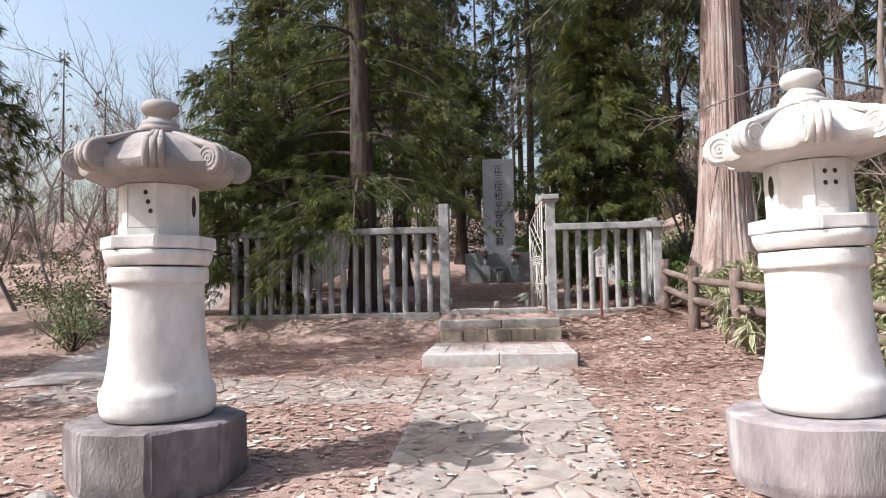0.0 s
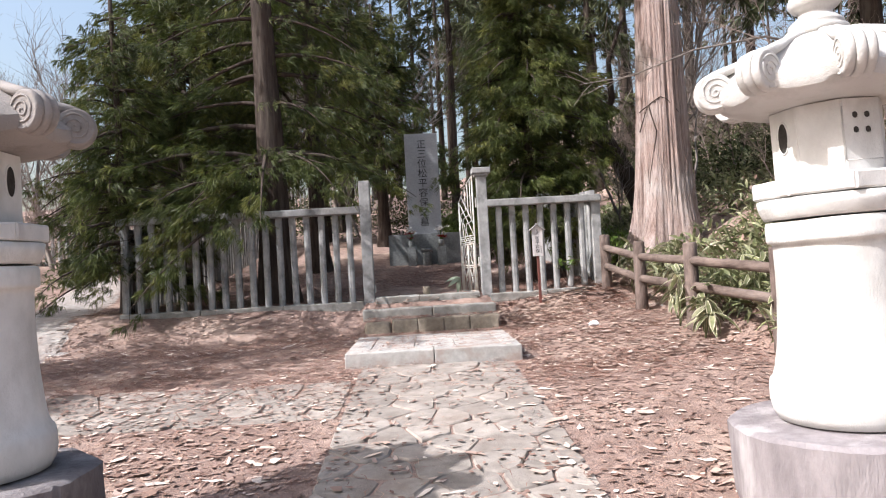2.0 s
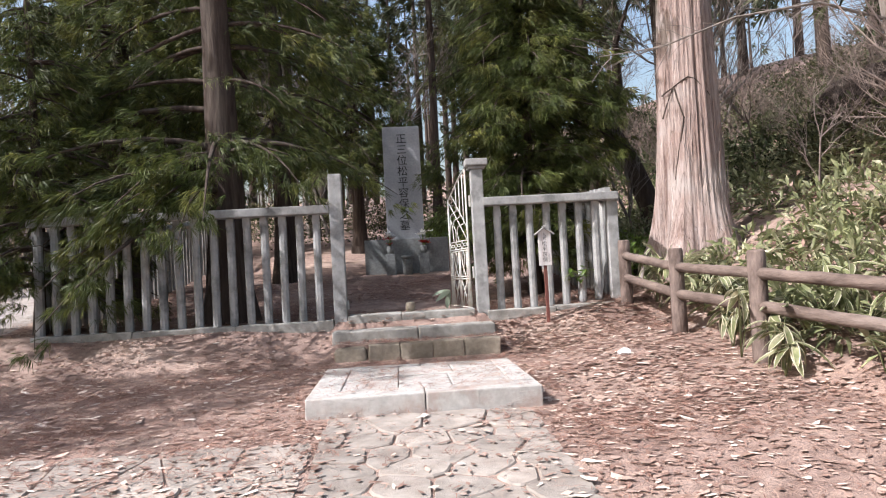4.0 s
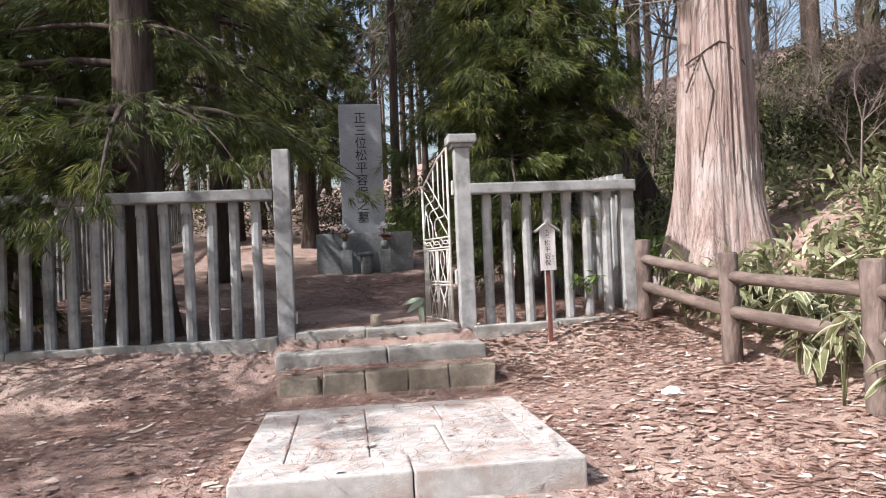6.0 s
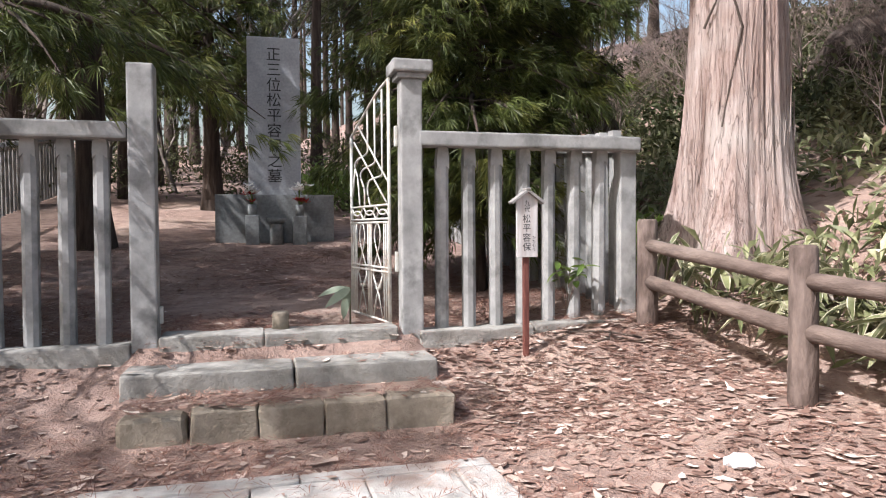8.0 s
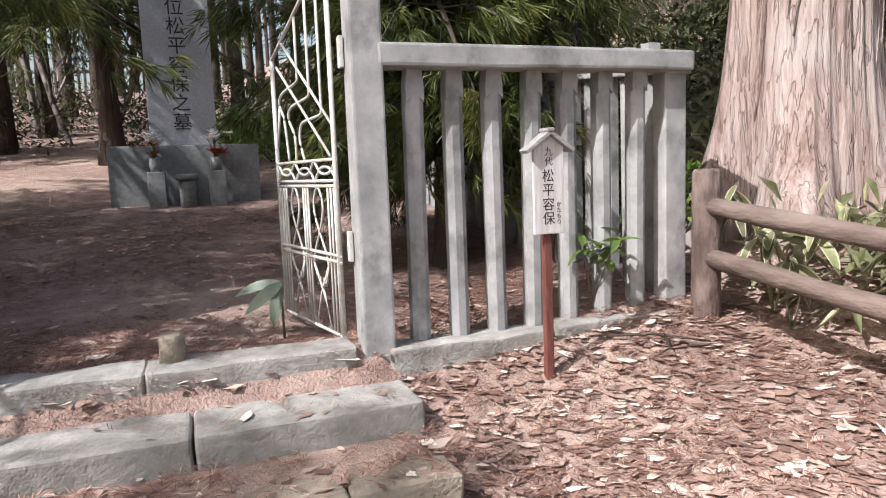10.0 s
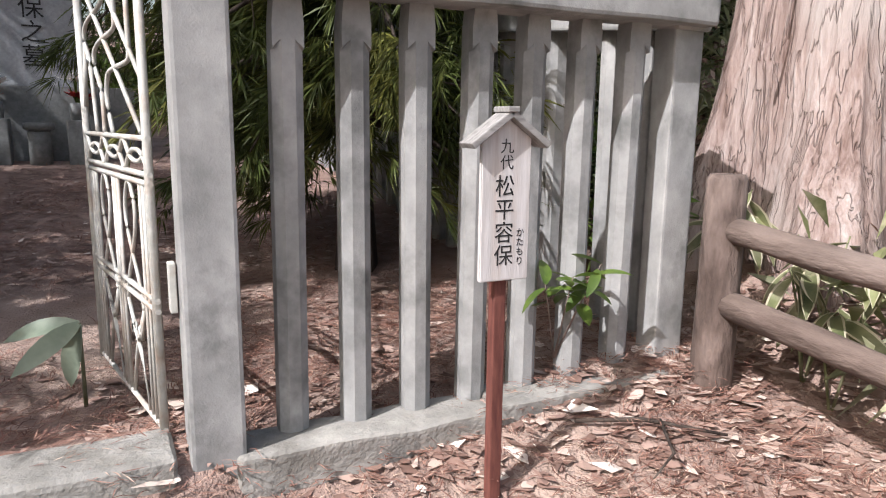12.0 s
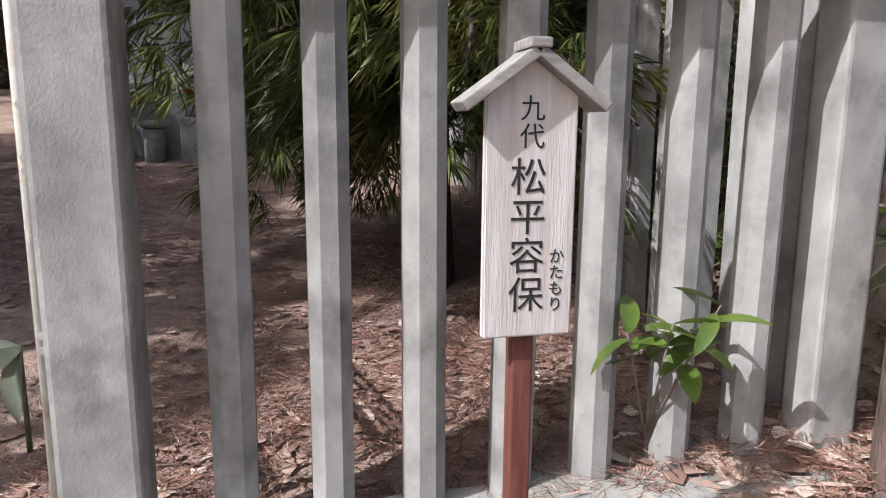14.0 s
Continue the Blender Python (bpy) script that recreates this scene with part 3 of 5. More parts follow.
for i, (a, b) in enumerate(((-1.86, -0.7), (-0.694, 0.5), (0.506, 1.67))):
    part("plinth", box(a, b, -0.10, 0.09, -0.1, 0.085, 0.02, 3, 0.012, 5, 30 + i), "plinth", fl, "rough low plinth")
bk = thing("side_fence", -4.45, 0.2, 0.55, "weathered slat fence along the far edge of the plot", "fence")
for i in range(60):
    y = 0.15 + i * 0.2
    slat(bk, 0.0, y - 0.2, ground_z(-4.45, y) - 0.55 - 0.05, math.pi / 2, TALL)
for i in range(6):
    y0, y1 = 0.1 + i * 2.0, 2.1 + i * 2.0
    z0, z1 = ground_z(-4.45, y0) + 1.2 - 0.55, ground_z(-4.45, y1) + 1.2 - 0.55
    part("rail", tube([(0, y0 - 0.2, z0), (0, y1 - 0.2, z1)], [0.07, 0.07], 4), "concrete", bk)
def far_fence(x0, x1, y, n, label):
    f = thing("far_fence", x0, y, ground_z(x0, y), label, "fence")
    z0 = ground_z(x0, y)
    prev = None
    for i in range(n):
        x = x0 + (x1 - x0) * i / (n - 1)
        slat(f, x - x0, 0, ground_z(x, y) - z0 - 0.05, 0, TALL)
        if i % 6 == 0:
            p = (x - x0, 0.05, ground_z(x, y) - z0 + 1.1)
            if prev:
                part("rail", tube([prev, p], [0.06, 0.06], 4), "concrete", f)
            prev = p


far_fence(-10.9, -4.6, 9.5, 34, "pale weathered slat fence at the back of the plot")
far_fence(-11.0, -2.4, 26.0, 40, "distant pale slat fence among the trees")


# ---- iron gate leaf, swung open ----
def gate_leaf():
    g = thing("iron_gate", 0.755, 0.09, 0.62, "white painted wrought iron gate leaf standing open", "gate")
    g.rotation_euler = (0, 0, radians(101))
    W, H = 0.86, 1.43
    B = lambda pts, r=0.008: tube([(x, 0, z) for x, z in pts], [r] * len(pts), 6)

    def bez(pts, n=10):
        out = []
        for i in range(len(pts) - 1):
            p0, p1, p2, p3 = (Vector(pts[max(i - 1, 0)]), Vector(pts[i]), Vector(pts[i + 1]), Vector(pts[min(i + 2, len(pts) - 1)]))
            for k in range(n):
                t = k / n
                out.append(0.5 * ((2 * p1) + (p2 - p0) * t + (2 * p0 - 5 * p1 + 4 * p2 - p3) * t * t + (3 * p1 - p0 - 3 * p2 + p3) * t ** 3))
        return [tuple(p) for p in out] + [tuple(pts[-1])]
    part("stile", B([(0.012, 0), (0.012, 1.74)], 0.013), "iron", g)
    part("stile", B([(W, 0), (W, H)], 0.013), "iron", g)
    for z in (0.012, 0.37, 0.40, 0.73, 0.755, 0.855):
        part("cross_bar", B([(0, z), (W, z)], 0.009), "iron", g)
    part("top_bar", B(bez([(0, 1.74), (0.25, 1.68), (0.55, 1.56), (W, H)]), 0.011), "iron", g)
    # lower panel: clusters of upright bars, with tall crossing loops between them
    for x in (0.045, 0.085, 0.125, 0.40, 0.435, 0.47, 0.74, 0.78, 0.82):
        part("bar", B([(x, 0.0), (x, 0.73)], 0.006), "iron", g)
    for x in (0.262, 0.605):
        for q in (-1, 1):
            part("loop_bar", B(bez([(x, 0.725), (x + q * 0.03, 0.705), (x + q * 0.06, 0.645), (x + q * 0.05, 0.58), (x, 0.50), (x - q * 0.07, 0.41), (x - q * 0.10, 0.34)], 6), 0.006), "iron", g)
            part("cross_piece", B([(x - q * 0.10, 0.34), (x + q * 0.02, 0.19), (x + q * 0.10, 0.02)], 0.006), "iron", g)
            part("cross_piece", B([(x + q * 0.10, 0.34), (x + q * 0.055, 0.235), (x + q * 0.03, 0.27), (x + q * 0.01, 0.22)], 0.006), "iron", g)
    # ornamental band of opposed arcs
    for k in range(3):
        x = 0.145 + k * 0.285
        part("band_curve", B(bez([(x - 0.135, 0.85), (x - 0.07, 0.80), (x, 0.788), (x + 0.07, 0.80), (x + 0.135, 0.85)], 5), 0.007), "iron", g)
        part("band_curve", B(bez([(x - 0.135, 0.76), (x - 0.07, 0.81), (x, 0.822), (x + 0.07, 0.81), (x + 0.135, 0.76)], 5), 0.007), "iron", g)
    # upper panel: stepped bars crossed by long diagonals
    top_at = lambda x: lerp(x, (0, 0.25, 0.55, W), (1.74, 1.68, 1.56, H)) - 0.01
    for pts in (((0.414, 0.86), (0.47, 0.965), (0.44, 1.04), (0.36, 1.058), (0.17, 1.07), (0.147, 1.10)),
                ((0.54, 0.86), (0.545, 0.99), (0.63, 1.09), (0.57, 1.145), (0.33, 1.17), (0.30, 1.20)),
                ((0.653, 0.86), (0.70, 1.08), (0.77, 1.18), (0.71, 1.23), (0.49, 1.26), (0.46, 1.29))):
        x = pts[-1][0]
        part("stepped_bar", B(bez(pts, 5) + [(x, top_at(x))], 0.0075), "iron", g)
    for (x0, z0), (x1, z1) in (((0.685, top_at(0.685)), (0.016, 1.005)), ((0.787, top_at(0.787) - 0.07), (0.064, 0.87)), ((0.828, 0.95), (0.764, 1.167))):
        part("diagonal_bar", B([(x0, z0), (x1, z1)], 0.0075), "iron", g)


gate_leaf()


# ---- writing ----
def writing(body, size, parent, loc, name="character", label="", thick=0.002, bold=0.0):
    """Characters one under the other, facing the gate's front."""
    x, y, z = loc
    for i, ch in enumerate(body):
        cu = bpy.data.curves.new("character", "FONT")
        cu.body, cu.size, cu.align_x, cu.extrude, cu.offset = ch, size, "CENTER", thick, bold
        tmp = new("character_curve", cu)
        me = bpy.data.meshes.new_from_object(tmp.evaluated_get(bpy.context.evaluated_depsgraph_get()))
        bpy.data.objects.remove(tmp)
        me.name = "character"
        me.materials.clear()
        c = part("character", me, "ink", parent, label)
        c.location = (x, y, z - i * size * 1.02)
        c.rotation_euler = (math.pi / 2, 0, 0)


# ---- name board ----
sign = thing("name_board", 1.614, -0.34, 0.45, "whitewashed wooden name board with small roof on dark red stake", "sign")
part("stake", box(-0.019, 0.019, -0.005, 0.03, -0.2, 0.70, 0.004), "stake", sign)
bm = bmesh.new()
pts = [(-0.076, 0.652), (0.076, 0.652), (0.076, 1.04), (0.0, 1.095), (-0.076, 1.04)]
fr_v = [bm.verts.new((x, -0.022, z)) for x, z in pts]
bk_v = [bm.verts.new((x, -0.006, z)) for x, z in pts]
bm.faces.new(fr_v)
bm.faces.new(bk_v[::-1])
for i in range(5):
    bm.faces.new((fr_v[i], bk_v[i], bk_v[(i + 1) % 5], fr_v[(i + 1) % 5]))
bmesh.ops.recalc_face_normals(bm, faces=bm.faces[:])
bmesh.ops.bevel(bm, geom=bm.edges[:], offset=0.003, segments=2, affect="EDGES")
board = part("board", bm, "board", sign, "whitewashed board with brushed black characters")
for s in (-1, 1):
    r = part("roof_board", box(0.0, 0.142, -0.05, 0.025, -0.006, 0.012, 0.003), "boardroof", sign, "weathered grey roof slat")
    r.location = (0, 0, 1.101)
    r.rotation_euler = (0, radians(36) if s > 0 else radians(180 - 36), 0) if s > 0 else (0, 0, math.pi)
    if s < 0:
        r.rotation_euler = Euler((0, radians(36), math.pi), "XYZ")
        r.location = (0, -0.025, 1.1)
part("roof_ridge", box(-0.018, 0.018, -0.054, 0.028, 1.106, 1.122, 0.004), "boardroof", sign)
writing("九代", 0.042, board, (-0.0, -0.0225, 1.003), thick=0.0006)
writing("松平容保", 0.062, board, (-0.004, -0.0225, 0.89), thick=0.0006)
writing("かたもり", 0.026, board, (0.047, -0.0225, 0.775), thick=0.0006)


# ---- grave monument ----
mon = thing("grave_monument", 0.075, 6.3, 1.1, "tall grey granite gravestone with black characters on dark pedestal", "gravestone")
part("pedestal", box(-0.87, 0.87, -0.30, 0.75, -0.1, 0.735, 0.012, 2), "pedestal", mon, "dark polished granite pedestal")
stele = part("stele", box(-0.39, 0.39, -0.17, 0.17, 0.736, 3.12, 0.014, 2), "stele", mon)
writing("正三位松平容保之墓", 0.225, stele, (0.0, -0.1725, 2.78), thick=0.002)


def vase(x):
    v = thing("flower_vase", x, 5.80, ground_z(x, 5.8), "granite flower stand holding white and red flowers", "vase", "flower vases at the grave")
    part("stand", box(-0.10, 0.10, -0.10, 0.10, -0.05, 0.42, 0.012), "pedestal", v)
    part("cup", lathe([(0.06, 0.42), (0.07, 0.5), (0.062, 0.58), (0.04, 0.585)], 16), "pedestal", v)
    for i in range(14):
        a, rr, h = random.uniform(0, 6.28), random.uniform(0.02, 0.17), random.uniform(0.60, 0.88)
        tip = Vector((math.cos(a) * rr, math.sin(a) * rr, h))
        part("stem", tube([(0, 0, 0.56), tip * 0.6 + Vector((0, 0, 0.26)), tip], [0.005] * 3, 4), "gloss", v)
        bm = bmesh.new()
        for k in range(7):
            q = k * 6.28 / 7
            d = Vector((math.cos(q), math.sin(q), random.uniform(0.1, 0.7))) * 0.095
            w = Vector((-math.sin(q), math.cos(q), 0)) * 0.026
            vs = [bm.verts.new(tip + p) for p in (Vector(), d * 0.6 + w, d, d * 0.6 - w)]
            bm.faces.new(vs)
        part("blossom", bm, "red" if h < 0.73 else "petal", v)


vase(-0.26)
vase(0.42)
inc = thing("incense_stand", 0.08, 5.78, ground_z(0.08, 5.78), "small round granite incense stand before the gravestone", "incense holder")
part("foot", lathe([(0.10, -0.05), (0.10, 0.30), (0.085, 0.32)], 20), "pedestal", inc)
part("bowl", lathe([(0.105, 0.321), (0.135, 0.34), (0.135, 0.39), (0.11, 0.395)], 20), "pedestal", inc)


# ---- log rail fence ----
logs = thing("log_fence", 2.65, -1.7, 0.4, "concrete rail fence moulded like brown logs", "fence")
LP = [(2.63, -0.18, 0.62, 1.36), (2.645, -1.70, 0.42, 1.20), (2.76, -3.05, 0.30, 1.13), (3.03, -4.32, 0.16, 1.03), (3.35, -5.65, -0.02, 0.85), (3.68, -7.0, -0.2, 0.68), (4.0, -8.4, -0.3, 0.55), (4.3, -9.8, -0.4, 0.42)]
o = Vector((2.65, -1.7, 0.4))
for i, (x, y, z0, z1) in enumerate(LP):
    bm = tube([Vector((x, y, z)) - o for z in (z0 - 0.25, z0, (z0 + z1) / 2, z1 - 0.02, z1)], [0.078, 0.076, 0.073, 0.072, 0.06], 18)
    for v in bm.verts:
        a = math.atan2(v.co.y + o.y - y, v.co.x + o.x - x)
        v.co += Vector((math.cos(a), math.sin(a), 0)) * 0.005 * noise.noise(Vector((a * 3, v.co.z * 2, i)))
    part("post", bm, "log", logs)
for a, b in zip(LP, LP[1:]):
    for drop, r in ((0.19, 0.048), (0.46, 0.05)):
        p, q = Vector((a[0], a[1], a[3] - drop)) - o, Vector((b[0], b[1], b[3] - drop)) - o
        pts = [p.lerp(q, k / 8) + Vector((0, 0, random.uniform(-0.004, 0.004))) for k in range(9)]
        part("rail", tube(pts, [r * random.uniform(0.95, 1.06) for _ in pts], 12), "lograil", logs)

# ---- trees ----
rng = np.random.default_rng(7)


def mesh_of(name, verts, faces, material, smoothed=False):
    me = bpy.data.meshes.new(name)
    me.from_pydata(verts.tolist() if isinstance(verts, np.ndarray) else verts, [], faces.tolist() if isinstance(faces, np.ndarray) else faces)
    if smoothed:
        me.polygons.foreach_set("use_smooth", [True] * len(me.polygons))
    me.materials.append(M[material])
    return me


def unit(v):
    return v / np.maximum(np.linalg.norm(v, axis=-1, keepdims=True), 1e-9)


def needles(points, dirs, count, length, width, spread=0.8, droop=0.25):
    """Tufts of thin pointed needles at the points, spreading about the directions."""
    m = len(points)
    d = unit(dirs[:, None, :] + spread * rng.normal(size=(m, count, 3)) * 0.6 + np.array([0, 0, -droop]))
    ln = length * rng.uniform(0.6, 1.25, (m, count, 1))
    side = unit(np.cross(d, rng.normal(size=(m, count, 3)))) * width * 0.5
    start = points[:, None, :] + d * ln * rng.uniform(0, 0.25, (m, count, 1))
    mid = start + d * ln * 0.45
    tip = start + d * ln + np.array([0, 0, -0.12]) * ln
    v = np.stack([start, mid + side, tip, mid - side], axis=2).reshape(-1, 3)
    f = np.arange(len(v)).reshape(-1, 4)
    return v, f


def branch_tubes(paths, sides=4):
    """Many thin tapering tubes in one mesh: (points, r0, r1)."""
    verts, faces = [], []
    for pts, r0, r1 in paths:
        k0 = len(verts)
        n = len(pts)
        for i, p in enumerate(pts):
            d = unit(np.asarray(pts[min(i + 1, n - 1)]) - np.asarray(pts[max(i - 1, 0)]))
            u = np.cross(d, (0, 0, 1.0) if abs(d[2]) < 0.9 else (1.0, 0, 0))
            u = unit(u)
            w = np.cross(d, u)
            r = r0 + (r1 - r0) * i / (n - 1)
            for k in range(sides):
                a = 2 * math.pi * k / sides
                verts.append(tuple(np.asarray(p) + (u * math.cos(a) + w * math.sin(a)) * r))
        for i in range(n - 1):
            for k in range(sides):
                a, b = k0 + i * sides + k, k0 + i * sides + (k + 1) % sides
                faces.append((a, b, b + sides, a + sides))
    return verts, faces


def trunk_mesh(h, r0, r1, bend, flare, material, sides=20, steps=16, ribs=0.0, hmin=-0.4):
    bm = bmesh.new()
    rings = []
    for i in range(steps + 1):
        z = hmin + (h - hmin) * (i / steps) ** 1.3
        r = r0 + (r1 - r0) * max(z, 0) / h + flare * math.exp(-max(z, 0) / 0.45)
        cx, cy = bend * math.sin(z * 0.5 + 1), bend * math.cos(z * 0.37)
        ring = []
        for k in range(sides):
            a = 2 * math.pi * k / sides
            q = r * (1 + ribs * noise.noise(Vector((math.cos(a) * 5, math.sin(a) * 5, z * 0.35))) + 0.25 * flare / r0 * math.exp(-max(z, 0) / 0.4) * math.sin(a * 5 + 1))
            ring.append(bm.verts.new((cx + q * math.cos(a), cy + q * math.sin(a), z)))
        rings.append(ring)
    for a, b in zip(rings, rings[1:]):
        for k in range(sides):
            bm.faces.new((a[k], a[(k + 1) % sides], b[(k + 1) % sides], b[k])).smooth = True
    bm.faces.new(rings[-1])
    me = bpy.data.meshes.new("trunk")
    bm.to_mesh(me)
    bm.free()
    me.materials.append(M[material])
    return me


def conifer(name, label, x, y, h, r0, z0, reach, whorls, per, tuft, count, length, width, bark="darkbark", leaf="needle", bare=0.25, squeeze=1.0, group="", gap=0.0, dense=9.0, single=False, taper=1.2, lop=0.0, low=0, slim=1.0, open_front=False):
    """A conifer: tapered trunk, drooping limbs and sprays of needles along them."""
    t = thing(name, x, y, ground_z(x, y), label, "tree", group)
    part("trunk", trunk_mesh(h, r0, 0.03, 0.04, r0 * 0.5, bark, 16, 16, 0.12), bark, t)
    limbs, pts, dirs = [], [], []
    for i in range(whorls + (1 if low else 0)):
        u = (i + rng.uniform(0, 0.9)) / whorls
        z = z0 + (h - z0 - 0.2) * u
        for k in range(per if i < whorls else low):
            if rng.uniform() < gap + (0.28 if single and z > 5.2 else 0.0):
                continue
            a = rng.uniform(0, 6.283)
            if open_front and i < whorls and abs(a - 4.6) < 0.75 and rng.uniform() < 0.75:
                continue
            if i == whorls:
                # low boughs reaching out over the fence
                u, z, a = 0.05, rng.uniform(1.5, 2.4), rng.uniform(2.6, 4.6)
            ln = reach * (1 - 0.78 * u ** taper) * rng.uniform(0.55, 1.12) * (1 - lop * max(0.0, math.cos(a)) * (1 - smooth(z, 2.9, 3.6))) * lerp(z, (0.8, 2.7), (slim, 1.0))
            rise = rng.uniform(-0.15, 0.35)
            n = 7
            path = []
            for s in np.linspace(0, 1, n):
                rr = r0 * 0.3 + ln * s
                aa = a + 0.25 * s * math.sin(i * 3.1 + k)
                path.append(np.array([rr * math.cos(aa), rr * math.sin(aa) * squeeze, z + ln * (rise * s - 0.42 * s * s)]))
            limbs.append((path, 0.012 + 0.014 * ln, 0.004))
            m = int(ln * dense)
            for _ in range(m):
                s = bare + (1 - bare) * rng.uniform() ** 0.8
                q = s * (n - 1)
                j = min(int(q), n - 2)
                p = path[j] + (path[j + 1] - path[j]) * (q - j)
                out = unit(path[j + 1] - path[j])
                sidew = np.array([-out[1], out[0], 0]) * rng.normal() * 0.30 * ln * (1.1 - s) 
                p2 = p + sidew + np.array([0, 0, rng.normal() * 0.06 - abs(rng.normal()) * 0.07])
                if rng.uniform() < 0.45:
                    limbs.append(([p, p + sidew * 0.5 + np.array([0, 0, 0.02]), p2], 0.006, 0.003))
                pts.append(p2)
                dirs.append(unit(out + unit(sidew + 1e-6) * 0.7))
    if single:
        for path, a, b in (q for q in limbs if len(q[0]) == 7):
            v, f = branch_tubes([(path, a, b)], 5)
            part("limb", mesh_of("limb", v, f, bark, True), bark, t)
        limbs = [q for q in limbs if len(q[0]) != 7]
    v, f = branch_tubes(limbs)
    part("branchwork", mesh_of("branchwork", v, f, bark, True), bark, t)["kind"] = "stuff"
    P, D = np.array(pts), np.array(dirs)
    P, D = np.repeat(P, tuft, 0), np.repeat(D, tuft, 0)
    P = P + rng.normal(size=P.shape) * np.array([0.085, 0.085, 0.045]) + D * rng.uniform(-0.16, 0.08, (len(D), 1))
    v, f = needles(P, D, count, length, width, 0.65)
    part("crown", mesh_of("crown", v, f, leaf), leaf, t)["kind"] = "stuff"
    return t


conifer("conifer_tree", "dark conifer with drooping needle sprays hanging over the fence", -2.35, 0.6, 12.0, 0.25, 1.95, 2.75, 28, 8, 8, 15, 0.14, 0.009, dense=5.6, single=True, squeeze=0.76, taper=0.7, bare=0.15, gap=0.28, lop=0.2, low=24, open_front=True)
conifer("small_conifer", "low dark conifer hanging over the end of the fence", -4.55, 0.3, 4.8, 0.07, 0.5, 1.4, 22, 6, 7, 15, 0.14, 0.009, dense=5.5, bare=0.15, single=True, taper=1.3, gap=0.1)
conifer("small_conifer", "bushy young conifer with long green needles behind fence", 1.88, 1.75, 6.6, 0.08, 0.8, 1.75, 28, 9, 8, 15, 0.14, 0.009, dense=7.0, bare=0.08, single=True, taper=1.5, slim=0.62)
# the first of these is added so its crown shades the plot's ground
for x, y, h, z0, reach in ((-4.3, 2.5, 7.2, 2.6, 2.1), (-1.1, 9.6, 7.0, 2.3, 2.3)):
    conifer("conifer_tree", "dense dark conifer standing behind the plot", x, y, h, 0.17, z0, reach, 26, 7, 3, 13, 0.19, 0.014, gap=0.12, dense=8.0, group="conifers behind the plot")
conifer("conifer_tree", "shaggy dark conifer at the edge of the clearing", -9.2, -0.8, 11.0, 0.2, 2.8, 1.7, 24, 6, 2, 13, 0.2, 0.016, gap=0.2, group="conifers at the edge of the clearing")
conifer("conifer_tree", "shaggy dark conifer at the edge of the clearing", -5.3, 4.4, 12.0, 0.2, 2.4, 2.1, 26, 6, 2, 13, 0.2, 0.016, gap=0.2, group="conifers at the edge of the clearing")
# next three stand out of view, added to shade the left foreground
conifer("conifer_tree", "shaggy dark conifer at the edge of the clearing", -11.5, -5.0, 9.0, 0.2, 2.2, 2.2, 22, 6, 2, 13, 0.2, 0.016, gap=0.35, group="conifers at the edge of the clearing")
conifer("conifer_tree", "shaggy dark conifer at the edge of the clearing", -8.3, -4.3, 10.5, 0.2, 4.2, 2.2, 20, 6, 2, 13, 0.2, 0.016, gap=0.3, group="conifers at the edge of the clearing")
conifer("conifer_tree", "shaggy dark conifer at the edge of the clearing", -11.5, -8.4, 9.5, 0.2, 2.6, 2.1, 20, 6, 2, 13, 0.2, 0.016, gap=0.45, group="conifers at the edge of the clearing")
conifer("conifer_tree", "shaggy dark conifer at the edge of the clearing", -2.4, 5.6, 13.0, 0.2, 2.6, 2.0, 26, 6, 2, 13, 0.2, 0.016, gap=0.25, group="conifers at the edge of the clearing")


